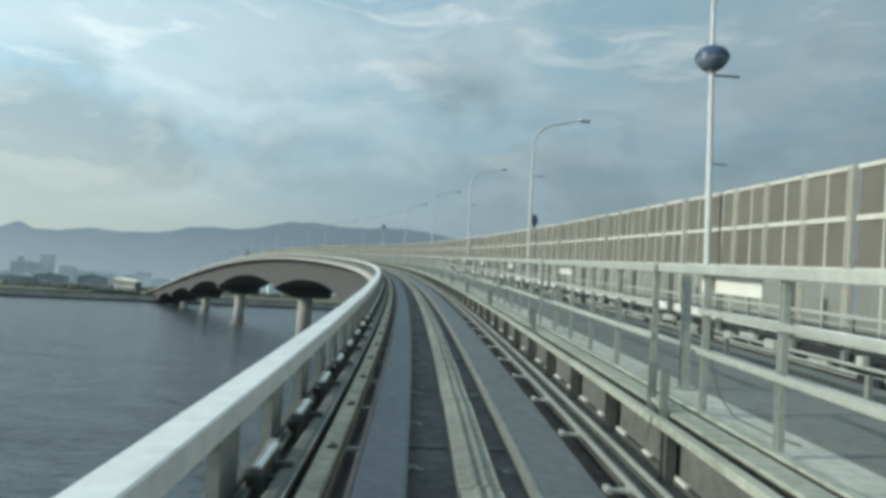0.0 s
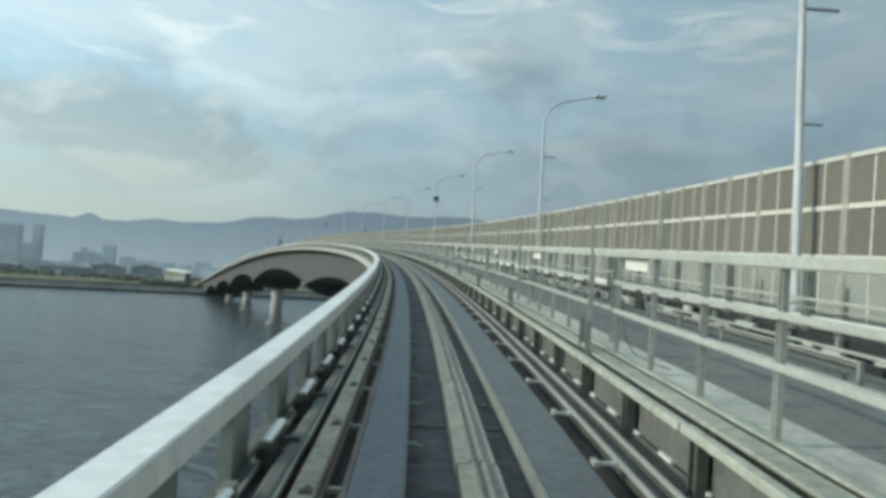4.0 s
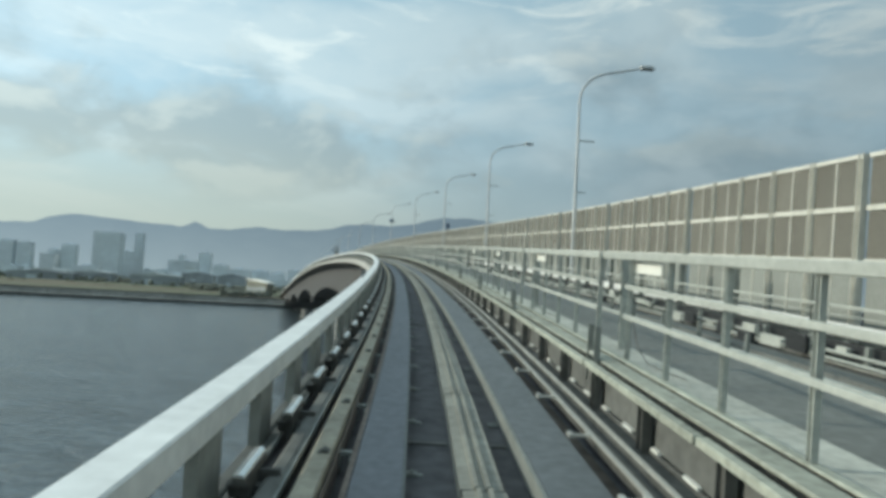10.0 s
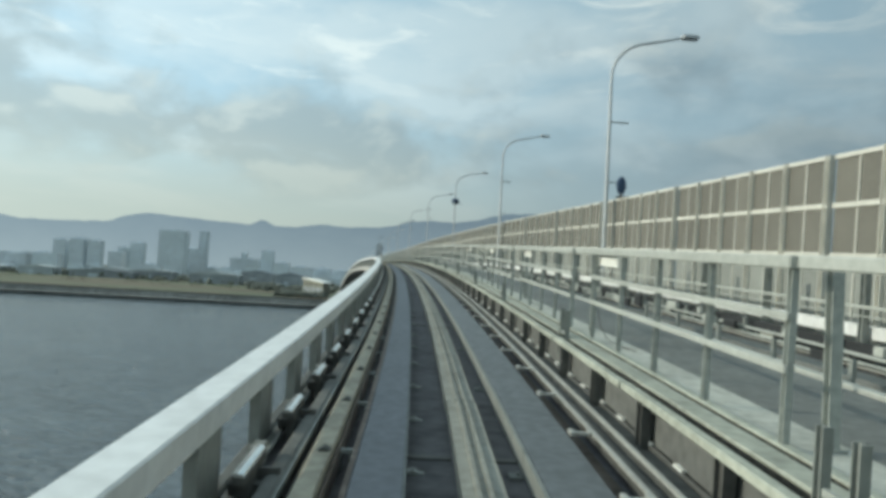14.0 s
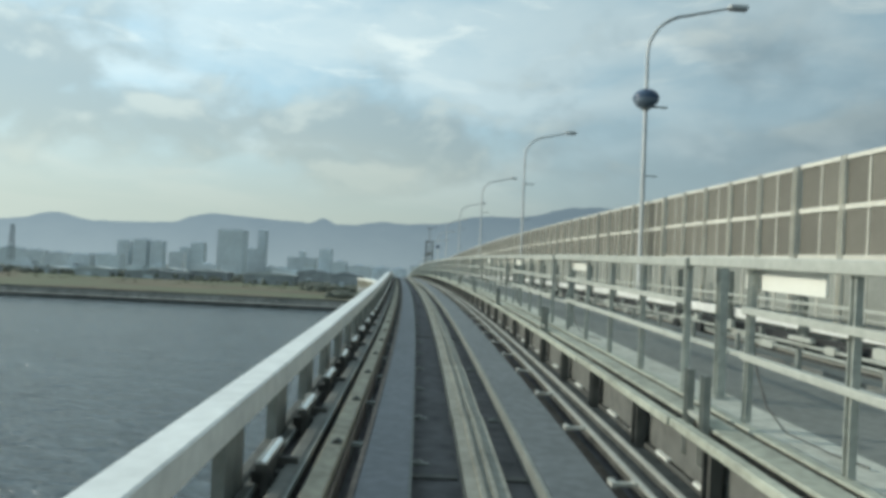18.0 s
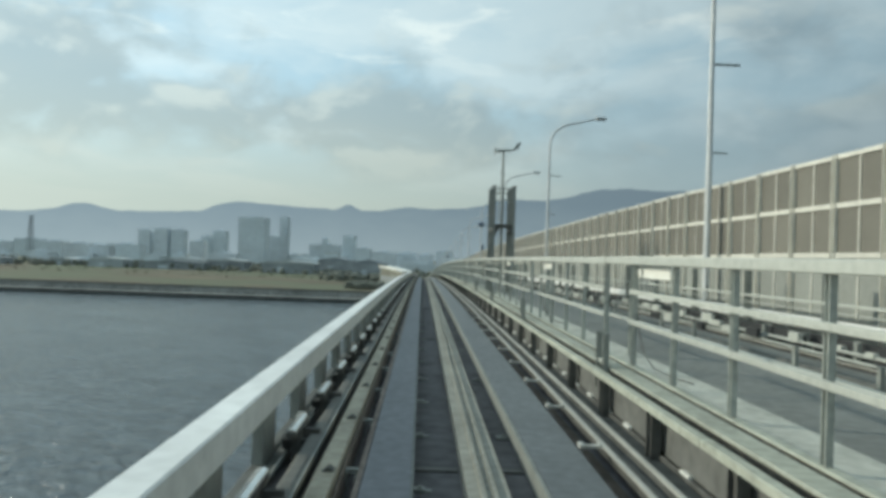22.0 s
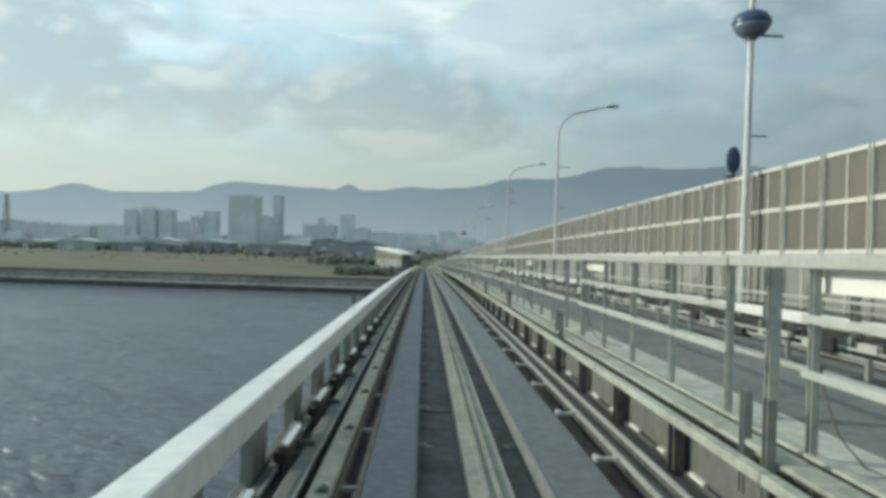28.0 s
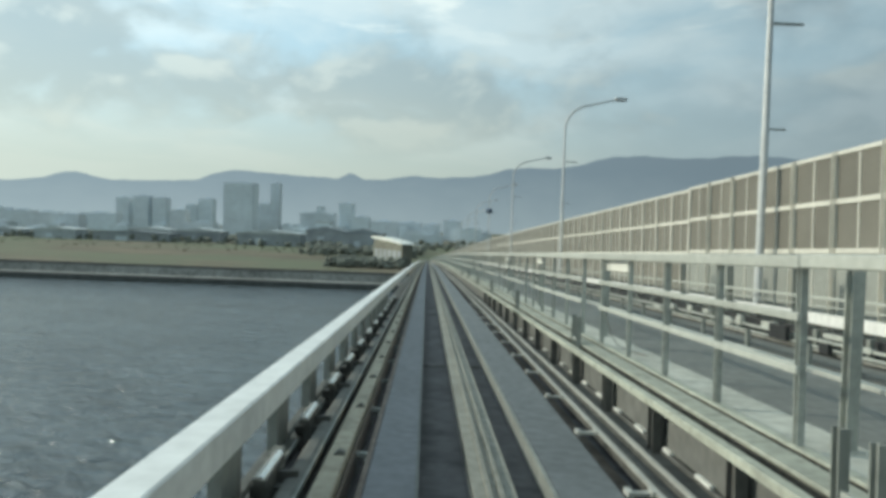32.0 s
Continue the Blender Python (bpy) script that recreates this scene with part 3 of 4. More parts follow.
# trough and walkway between the guideways
trough = thing("cable_trough", "pale concrete cable trough on dark steel posts beside the track", "cable trough")
part("cover", sweep(rect(1.98, 2.23, .465, .50, .008), START, FAR_END), M_COVER, trough)
part("lip", sweep(rect(2.31, 2.42, .475, .505, .008), START, FAR_END), M_COVER, trough)
part("tray", sweep(rect(1.90, 2.425, .0, .335), START, FAR_END), M_TRAY, trough)
part("back_wall", sweep(rect(2.43, 2.47, -.2, .40), START, FAR_END), M_WALK, trough)
# Shadow lines between the covers are put into the webs' dark colour.
part("cover_web", sweep(rect(2.06, 2.2, .335, .465), START, FAR_END), M_DARKSTEEL, trough)
part("lip_web", sweep(rect(2.36, 2.4, .335, .475), START, FAR_END), M_DARKSTEEL, trough)
part("kerb", sweep(rect(1.56, 2.42, -.2, -.05), START, FAR_END), M_DIRT, trough)
part("conduit", sweep(rect(1.84, 1.89, -.05, .0, .012), START, FAR_END), M_DARKSTEEL, trough)
part("front_rail", sweep(rect(1.72, 1.83, .42, .5, .012), 530, FAR_END), M_COVER, trough)
first = part("front_rail", boxes((-.055, .055, 0, 2 * PITCH - .02, -.04, .04), bevel=.01), M_COVER, trough)
along("front_rail", first, trough, START, 529, 2 * PITCH, 1.775, .46)
along("post", part("post", h_post(.10, .17, -.05, .42), M_DARKSTEEL, trough), trough, 8.0 - 8 * PITCH, LAST, PITCH, 1.80, 0, slip=fence_drift)
walkway = thing("walkway", "grey service walkway with a pale edge between the guideways", "walkway", kind="structure")
part("pale_edge", sweep(rect(2.47, 3.0, .1, .45), START, FAR_END), M_EDGE, walkway)
part("slab", sweep(rect(3.0, 4.72, .1, .446), START, FAR_END), M_WALK, walkway)
trough2 = thing("cable_trough", "pale trough with dark posts along the second guideway", "cable trough")
part("front_rail", sweep(rect(4.78, 4.92, .42, .5, .012), START, FAR_END), M_FENCE, trough2)
part("pipe", sweep(rect(5.0, 5.1, .2, .3, .02), START, FAR_END), M_PLATE, trough2)
along("post", part("post", h_post(.15, .2, -.2, .42), M_DARKSTEEL, trough2), trough2, -7.0, LAST, 2 * PITCH, 4.85, 0)
along("post", part("post", h_post(.14, .16, .0, 1.55, .02), M_GREYSTEEL, parapet2), parapet2, -6.1, LAST, 3.75, 8.6, .3)
part("hand_rail", sweep(rect(8.53, 8.59, 1.13, 1.20, .01), START, FAR_END), M_FENCE, parapet2, "thin pale rail above the box rail")
part("hand_rail", sweep(rect(8.54, 8.58, .96, .99), START, FAR_END), M_GALV, parapet2)
conductor2 = thing("conductor_rail", "grey conductor rails and black shadow strips of the second guideway", "conductor rail")
part("bar", sweep(rect(8.40, 8.48, .14, .22), START, FAR_END), M_GREYSTEEL, conductor2)
part("bar", sweep(rect(8.38, 8.46, -.06, .04), START, FAR_END), M_GREYSTEEL, conductor2)
# Black strip added for the shadowed band under the box rail.
part("shield", sweep(rect(8.52, 8.58, -.2, .43), START, FAR_END), M_BLACK, conductor2)
part("bar", sweep(rect(5.16, 5.24, .30, .37), START, FAR_END), M_FENCE, conductor2)
for lat, z, mat in ((5.6, .05, M_GALV), (5.75, -.05, M_FENCE), (7.95, .10, M_GALV), (8.12, .22, M_FENCE), (8.2, .02, M_PALE)):
    part("cable_pipe", sweep(rect(lat, lat + .07, z, z + .06, .015), START, FAR_END), mat, conductor2)
# A second black strip for shadow, on the near side.
part("shield", sweep(rect(5.26, 5.31, -.1, .30), START, FAR_END), M_BLACK, conductor2)
along("bracket", part("bracket", boxes((-.1, .25, -.08, .08, -.2, .16), bevel=.01), M_DARKSTEEL, conductor2), conductor2, -6, LAST, 2 * PITCH, 8.46, 0)

# safety fence in sections, with a gap that a column and a pair of short posts mark
FENCE_PITCH = 7.5
fence = thing("fence_section", "galvanised steel safety fence section with three pale rails", "fence", "safety fence sections")
post_1 = part("post", h_post(.06, .07, 0, 1.47, .01), M_GALV, fence)
for i in range(1, 5):
    share("post", post_1, Matrix.Translation((0, i * 1.525, 0)), fence)
for z, h in ((.60, .065), (1.02, .065)):
    part("rail", boxes((-.07, -.031, -.06, 6.16, z - h / 2, z + h / 2), bevel=.006), M_FENCE, fence)
part("top_rail", boxes((-.075, .045, -.06, 7.43, 1.40, 1.51), bevel=.012), M_FENCE, fence)
part("cable", tube([(.03, 6.1, .78), (.06, 6.04, .45), (.1, 5.93, .18), (.17, 5.72, .01), (.3, 5.3, -.035), (.4, 4.95, -.04)], .010, 6), M_TRAY, fence, "dark grey earth cable")
column = thing("walkway_column", "galvanised steel H column standing on the walkway", "column", "walkway columns")
part("shaft", h_post(.10, .10, 0, 1.5, .012), M_GALV, column)
part("base_plate", boxes((-.09, .09, -.09, .09, 0, .015)), M_GALV, column)
part("head_plate", boxes((-.06, .06, -.06, .06, 1.5, 1.512)), M_GALV, column)
twin = thing("marker_posts", "pair of short galvanised posts in front of the cable trough", "post", "marker posts")
for y in (0, .36):
    part("post", h_post(.07, .08, -.38, .42, .012), M_GREYSTEEL, twin).location.y = y
part("tie", boxes((-.02, .02, .04, .32, .0, .05)), M_GALV, twin)
plate = thing("white_plate", "white enamel plate hung under the fence rail", "plate", "white plates")
part("face", boxes((-.012, .012, -.1, 1.2, -.125, .085), bevel=.004), M_PLATE, plate)
part("hanger", boxes((-.01, .01, .1, .14, .085, .12), (-.01, .01, .96, 1.0, .085, .12)), M_GALV, plate)
s = 8.2 - 2 * FENCE_PITCH
first_turn = True
while s < 560:
    q = s + fence_drift(s)
    for ob, m in ((fence, stand(q, 2.37, .505)), (column, stand(q + 7.55, 2.8, .45, True)), (twin, stand(q + 5.87, 1.92, .54)), (plate, stand(q + 5.1, 2.47, 1.855))):
        if first_turn:
            ob.matrix_basis = m
        else:
            copy_thing(ob, m)
    first_turn = False
    s += FENCE_PITCH


def joined(items, name, mat, parent, label=""):
    """Many boxes along the line in one mesh: (s, lat, z, half x, half y, half z)."""
    verts, faces = [], []
    for s_, lat, z, hx, hy, hz in items:
        m, k = stand(s_, lat, z), len(verts)
        verts += [m @ Vector((x * hx, y * hy, w * hz)) for w in (-1, 1) for y in (-1, 1) for x in (-1, 1)]
        faces += [tuple(k + i for i in f) for f in ((0, 2, 3, 1), (4, 5, 7, 6), (0, 1, 5, 4), (2, 6, 7, 3), (0, 4, 6, 2), (1, 3, 7, 5))]
    me = bpy.data.meshes.new(name)
    me.from_pydata(verts, [], faces)
    me.materials.append(mat)
    ob = new(name, me)
    ob.parent = parent
    return tagged(ob, label, kind="stuff")


far_fence = thing("fence_section", "galvanised safety fence far along the bridge", "fence")
joined([(560 + 1.5 * i, 2.37, 1.24, .04, .05, .73) for i in range(380)], "post_row", M_GALV, far_fence, "row of far fence posts")
for z in (1.105, 1.525, 1.96):
    part("rail", sweep(rect(2.29, 2.33, z - .04, z + .04), 560, FAR_END), M_FENCE, far_fence)

joined([(-7.2 + .9 * i, 1.865, .012, .022, .16 if i % 2 else .1, .014) for i in range(600)], "cable_clip", M_PLATE, trough, "white cable clips at the foot of the trough")

random.seed(11)
joined([(-7 + 1.9 * i, 8.34, .12, .05, .06, .34) for i in range(290)], "stub_post_row", M_GREYSTEEL, conductor2, "row of grey stub posts")
joined([(-6.2 + 1.9 * i + random.uniform(-.2, .2), 5.38, .12, .05, random.uniform(.25, .6), .2) for i in range(290)], "cable_box_row", M_BLACK, conductor2, "row of black cable boxes")
# White dashes of random length, added to imitate sunlit streaks.
joined([(-6.6 + 2.6 * i + random.uniform(-.5, .5), 5.12, .40, .035, random.uniform(.3, .9), .03) for i in range(212)], "cable_lid_row", M_PLATE, conductor2, "row of white dashes added as sunlit streaks")
joined([(-6.3 + 1.3 * i + random.uniform(-.4, .4), random.choice((8.0, 8.15, 8.3)), random.uniform(.1, .4), .06, random.uniform(.1, .5), random.uniform(.04, .12)) for i in range(420)], "junction_box_row", M_FENCE, conductor2, "row of pale junction boxes")
joined([(-6.1 + 1.7 * i + random.uniform(-.5, .5), random.choice((7.9, 8.25, 5.5)), random.uniform(.0, .3), .05, random.uniform(.15, .4), random.uniform(.08, .2)) for i in range(320)], "dark_box_row", M_BLACK, conductor2, "row of dark cable boxes")
joined([(-6.9 + 1.9 * i, 4.98, .42, .03, .035, .36) for i in range(290)], "stub_post_row", M_GREYSTEEL, trough2, "row of grey stub posts")

# sound barrier in modules of ten metres
wall = thing("sound_barrier", "cream-framed sound barrier module with brown-grey panels", "sound barrier", "sound barrier modules")
pieces = {}


def wall_piece(name, bm, mat, y):
    """The first of a kind makes the mesh, the others share it."""
    if name not in pieces:
        pieces[name] = part(name.split("/")[0], bm(), mat, wall)
        pieces[name].location.y = y
    else:
        share(name.split("/")[0], pieces[name], Matrix.Translation((0, y, 0)), wall)


BAY = 1.9055


def wall_z(s):
    return float(np.interp(s, (200, 280), (-.17, -.05)))


for i in range(5):
    y = i * BAY
    wall_piece("post", lambda: h_post(.19, .17, -1.0, 4.84, .02), M_FRAME, y)
    wall_piece("mullion", lambda: boxes((-.03, .03, -.025, .025, .8, 4.8)), M_FRAME, y + BAY / 2)
    for z0, z1 in ((3.62, 4.73), (2.39, 3.51)):
        for k in (0, 1):
            wall_piece("panel/%.1f" % z0, lambda: boxes((.0, .05, .025, BAY / 2 - .025, z0, z1)), M_PANEL, y + k * BAY / 2)
    wall_piece("low_panel", lambda: boxes((.0, .05, .08, BAY - .08, .7, 2.28)), M_LOWPANEL, y)
for z0, z1 in ((4.72, 4.83), (3.50, 3.63), (2.27, 2.40)):
    part("rail", boxes((-.05, .06, 0, 5 * BAY, z0, z1), bevel=.008), M_FRAME, wall)
part("base_block", boxes((.0, .3, .01, 5 * BAY - .01, -1.4, .7)), M_PALE, wall)
wall.matrix_basis = stand(-12.8, 9.6, wall_z(0))
for i in range(1, 58):
    s = -12.8 + 5 * BAY * i
    copy_thing(wall, stand(s, 9.6, wall_z(s)))
WALL_END = -12.8 + 5 * BAY * 58
far_wall = thing("sound_barrier", "cream-framed sound barrier far along the bridge", "sound barrier")
part("panelling", sweep(rect(9.6, 9.65, -1.1, 4.63), WALL_END, FAR_END), M_PANEL, far_wall)
for z0, z1 in ((4.62, 4.73), (3.40, 3.53), (2.17, 2.30)):
    part("rail", sweep(rect(9.54, 9.66, z0, z1), WALL_END, FAR_END), M_FRAME, far_wall)
joined([(WALL_END + BAY * i, 9.6, 1.8, .075, .075, 2.94) for i in range(310)], "post_row", M_FRAME, far_wall, "row of far cream posts")
joined([(WALL_END + BAY * (i + .5), 9.6, 2.7, .03, .025, 2.0) for i in range(310)], "mullion_row", M_FRAME, far_wall, "row of far thin cream bars")


# road lamps
def road_lamp():
    lamp = thing("street_lamp", "tall grey street lamp with a curved arm over the road", "street lamp", "street lamps")
    arc = [(0, 0, 11.25)]
    for i in range(1, 9):
        a = i * math.pi / 2 / 8 * .93
        arc.append((2.0 * (1 - math.cos(a)), 0, 11.25 + 1.85 * math.sin(a)))
    arc.append((3.7, 0, 13.55))
    part("pole", tube([(0, 0, -1), (0, 0, 4), (0, 0, 11.25)], [.125, .11, .075]), M_POLE, lamp)
    part("arm", tube(arc, [.075] * 9 + [.055]), M_POLE, lamp)
    head = part("head", boxes((3.55, 4.45, -.2, .2, 13.45, 13.72), bevel=.08), M_POLE, lamp)
    part("lens", boxes((3.72, 4.3, -.12, .12, 13.45, 13.49), bevel=.015), M_PLATE, head, "pale lamp glass")
    part("bracket", boxes((.08, .98, -.025, .025, 8.88, 8.95)), M_GREYSTEEL, lamp)
    part("bracket", boxes((.08, .6, -.02, .02, 5.83, 5.88)), M_GREYSTEEL, lamp)
    part("door", boxes((-.06, .06, -.135, -.11, .2, .8), bevel=.01), M_GREYSTEEL, lamp)
    return lamp


def disc(w, h, t, n=28):
    """An oval plate that faces along y, domed to both sides."""
    bm = bmesh.new()
    bmesh.ops.create_uvsphere(bm, u_segments=n, v_segments=10, radius=1, matrix=Matrix.Diagonal((w / 2, t / 2, h / 2, 1)))
    return bm


def lathe(profile, n=28):
    """A round body turned about z from (radius, height) pairs."""
    bm = bmesh.new()
    rings = [[bm.verts.new((r * math.cos(i * 2 * math.pi / n), r * math.sin(i * 2 * math.pi / n), z)) for i in range(n)] for r, z in profile]
    for a, b in zip(rings, rings[1:]):
        for i in range(n):
            bm.faces.new((a[i], b[i], b[(i + 1) % n], a[(i + 1) % n]))
    bm.faces.new(rings[0])
    bm.faces.new(rings[-1][::-1])
    bmesh.ops.recalc_face_normals(bm, faces=bm.faces[:])
    for f in bm.faces:
        f.smooth = len(f.verts) == 4
    return bm


def lamp_s(k):
    return 24.2 + 30 * k - float(np.interp(k, (0, 1, 2, 3, 5, 6, 8, 10, 11, 12, 13, 14, 15, 17), (2.0, 2.8, 2.7, 2.1, 2.5, 2.9, 2.9, 2.1, 3.0, 3.6, 3.2, 2.6, 1.4, .9)))


lamp = road_lamp()
lamp.matrix_basis = stand(lamp_s(0), 9.15, -.25, True)
for k in range(1, 25):
    copy_thing(lamp, stand(lamp_s(k), 9.15, -.25 if k < 10 else 0, True))
for k in (0, 5, 10, 15, 20):
    sign = thing("pole_dome", "dark blue domed drum fixed high on a street lamp pole", "dome", "pole domes", m=stand(lamp_s(k), 9.15, 9.25, True))
    part("crown", lathe([(.02, .40), (.25, .39), (.44, .29), (.55, .13), (.575, .0), (.56, -.04)]), M_SIGN, sign)
    part("belly", lathe([(.555, -.04), (.53, -.12), (.42, -.27), (.27, -.39), (.13, -.42)]), M_BELLY, sign, "lower half of the dome, paler for the light it reflects")
    part("clamp", boxes((-.13, .13, -.13, .13, -.5, -.40)), M_GREYSTEEL, sign)
for k in (1, 8, 15):
    mirror = thing("round_reflector", "dark round reflector on a short foot on the sound barrier", "reflector", "round reflectors", m=stand(lamp_s(k) + {1: .4, 8: -.9, 15: 1.9}[k], 9.6, 4.83 + wall_z(lamp_s(k)), True))
    part("dish", disc(.5, .9, .2), M_SIGN, mirror).location.z = .62
    part("foot", boxes((-.22, .22, -.12, .12, 0, .1), (-.04, .04, -.04, .04, .1, .3)), M_DARKSTEEL, mirror)

# wind mast beside the walkway
TOWER_S = 388.0
M_MAST = material("mast_paint", (.235, .25, .235), .5, .1, dark=.7, grain=10, stain=1.5, bump=.05)
mast = thing("wind_mast", "steel mast of eight H columns carrying a wind vane", "mast", m=stand(TOWER_S, 0, 0, True))
ROW, ROWS = [.27 + .71 * i for i in range(4)], (2.56, 3.46)
for lat in ROWS:
    for y in ROW:
        part("column", h_post(.12, .12, .42, 5.3, .016), M_MAST, mast).location = (lat, y, 0)
        part("base_plate", boxes((-.13, .13, -.13, .13, .43, .47)), M_MAST, mast).location = (lat, y, 0)
        part("cap_plate", boxes((-.1, .1, -.1, .1, 5.3, 5.32)), M_MAST, mast).location = (lat, y, 0)
part("platform", boxes((2.63, 3.39, .24, .9, 3.42, 3.58), bevel=.02), M_DARKSTEEL, mast)
gusset = [(0, 0), (.30, 0), (.20, -.05), (.11, -.14), (.05, -.28), (0, -.42)]
for x, e in ((2.63, 1), (3.39, -1)):
    part("platform_brace", prism([(x + e * u, 3.42 + v) for u, v in gusset][::e], .24, .36), M_DARKSTEEL, mast)
for lat in ROWS:
    part("side_beam", boxes((lat - .035, lat + .035, ROW[0], ROW[3], 3.30, 3.44)), M_DARKSTEEL, mast)
    for y in ROW[:3]:
        for u, e in ((y + .06, 1), (y + .65, -1)):
            bm = prism([(e * a, 3.30 + v * .6) for a, v in ((0, 0), (.16, 0), (.06, -.08), (0, -.24))][::e], -.03, .03)
            bmesh.ops.transform(bm, matrix=Matrix.Translation((lat, u, 0)) @ pose(0, 0, 0, 0, 0, 90), verts=bm.verts[:])
            part("beam_brace", bm, M_DARKSTEEL, mast)
for y in (ROW[0], ROW[3]):
    part("tie", boxes((2.56, 3.46, y - .02, y + .02, 5.16, 5.21)), M_MAST, mast)
for z in (1.9, 2.8, 4.1, 4.7, 5.22):
    for lat in ROWS:
        part("tie", boxes((lat - .01, lat + .01, ROW[0], ROW[3], z - .01, z + .01)), M_GALV, mast)
ladder_z = 3.9
while ladder_z < 5.25:
    part("rung", boxes((2.66, 2.98, 2.2, 2.225, ladder_z, ladder_z + .025)), M_GALV, mast)
    ladder_z += .3
for x in (2.65, 2.98):
    part("ladder_rail", boxes((x - .02, x + .02, 2.19, 2.235, .45, 5.5)), M_GALV, mast)
part("mast_pole", tube([(3.01, 1.2, .45), (3.01, 1.2, 5.5), (3.01, 1.2, 6.98)], [.06, .055, .045]), M_GREYSTEEL, mast)
vane = part("wind_vane", tube([(2.62, 1.2, 7.03), (2.8, 1.2, 7.05), (3.1, 1.2, 7.07), (3.5, 1.2, 7.11)], [.05, .07, .06, .03]), M_GREYSTEEL, mast)
part("tail", prism([(3.35, 7.07), (3.7, 7.17), (3.82, 7.5), (3.66, 7.45), (3.5, 7.2)], 1.185, 1.215), M_GREYSTEEL, vane)
for a in range(4):
    part("blade", boxes((2.60, 2.63, 1.19, 1.21, 7.05, 7.25)), M_GREYSTEEL, vane).matrix_basis = Matrix.Translation((0, 1.2, 7.03)) @ pose(0, 0, 0, 45 + 90 * a) @ Matrix.Translation((0, -1.2, -7.03))
part("sensor", tube([(3.04, 1.2, 5.9), (2.93, 1.2, 5.95), (2.9, 1.2, 6.05), (2.95, 1.2, 6.13), (3.04, 1.2, 6.15)], .02, 6), M_GREYSTEEL, mast)

# ---- distance ----
# Glowing backdrop: distance haze is put into its colour, paler towards the foot.
M_HILL = bpy.data.materials.new("hazy_hills")
M_HILL.use_nodes = True
hn, hl = M_HILL.node_tree.nodes, M_HILL.node_tree.links
hn.clear()
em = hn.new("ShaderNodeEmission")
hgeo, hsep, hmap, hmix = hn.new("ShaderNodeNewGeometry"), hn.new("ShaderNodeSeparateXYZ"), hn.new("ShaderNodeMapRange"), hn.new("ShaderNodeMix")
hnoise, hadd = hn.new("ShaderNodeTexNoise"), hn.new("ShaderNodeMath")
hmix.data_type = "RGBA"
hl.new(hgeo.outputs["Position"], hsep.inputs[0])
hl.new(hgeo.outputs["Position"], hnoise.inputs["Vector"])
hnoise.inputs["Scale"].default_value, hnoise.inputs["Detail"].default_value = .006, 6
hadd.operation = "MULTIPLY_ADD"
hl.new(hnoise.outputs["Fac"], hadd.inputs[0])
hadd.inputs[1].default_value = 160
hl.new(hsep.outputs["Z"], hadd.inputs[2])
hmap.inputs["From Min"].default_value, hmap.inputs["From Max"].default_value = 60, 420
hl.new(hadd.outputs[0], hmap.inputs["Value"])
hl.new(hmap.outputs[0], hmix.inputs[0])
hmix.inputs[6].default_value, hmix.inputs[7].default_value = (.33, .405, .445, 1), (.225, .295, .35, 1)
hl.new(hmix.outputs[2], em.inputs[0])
# The haze glow is raised on the side towards the sun.
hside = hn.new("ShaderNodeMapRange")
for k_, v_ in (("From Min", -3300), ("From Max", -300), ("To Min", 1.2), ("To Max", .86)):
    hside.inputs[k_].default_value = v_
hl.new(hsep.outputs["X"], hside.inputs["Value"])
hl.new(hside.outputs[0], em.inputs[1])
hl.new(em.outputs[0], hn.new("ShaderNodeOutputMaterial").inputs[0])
PEAKS = ((53, 45, 1.7), (41.5, 54, 2.2), (38.2, 33, 2.2), (35, 15, 1.8), (32.2, 38, .7), (27, 16, 1.5), (24, 5, .8), (18, 47, 2.8), (10, 88, 4.5), (1, 62, 6))


def ridge(dist, low_by, seed):
    bm = bmesh.new()
    prev_ = None
    for i in range(451):
        deg = 95 - 150 * i / 450
        a = radians(deg)
        h = max(190, 410 - 3.6 * max(deg, 0) - 1.5 * max(-deg, 0)) + sum(p * math.exp(-((deg - c) / w) ** 2) for c, p, w in PEAKS)
        h += 9 * noise.noise(Vector((deg * .8, seed, 4))) + 4 * noise.noise(Vector((deg * 2.4, seed, 9))) + 2 * noise.noise(Vector((deg * 6, seed, 2))) - low_by
        q = Vector((-math.sin(a) * dist - 150, math.cos(a) * dist + 485, 0))
        back = Vector((-math.sin(a) * (dist + 250) - 150, math.cos(a) * (dist + 250) + 485, 0))
        row = (bm.verts.new((q.x, q.y, WATER - 20)), bm.verts.new((q.x, q.y, WATER + h * .55)), bm.verts.new((back.x, back.y, WATER + h * (dist + 250) / 4000)))
        if prev_:
            for u in (0, 1):
                bm.faces.new((prev_[u], row[u], row[u + 1], prev_[u + 1]))
        prev_ = row
    return bm


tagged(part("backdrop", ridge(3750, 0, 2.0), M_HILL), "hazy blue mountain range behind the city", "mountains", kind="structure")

# Distance haze is put into these colours: pale, bluish, low in contrast.
M_CITY = material("hazed_grey_facade", (.66, .72, .76), .8, dark=.85, grain=.1, stain=.02, bump=0, vary=.10)
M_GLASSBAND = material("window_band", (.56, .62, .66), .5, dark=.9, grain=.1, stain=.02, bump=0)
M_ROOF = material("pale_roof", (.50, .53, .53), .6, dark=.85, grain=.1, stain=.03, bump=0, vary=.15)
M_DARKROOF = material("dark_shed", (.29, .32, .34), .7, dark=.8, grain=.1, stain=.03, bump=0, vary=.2)
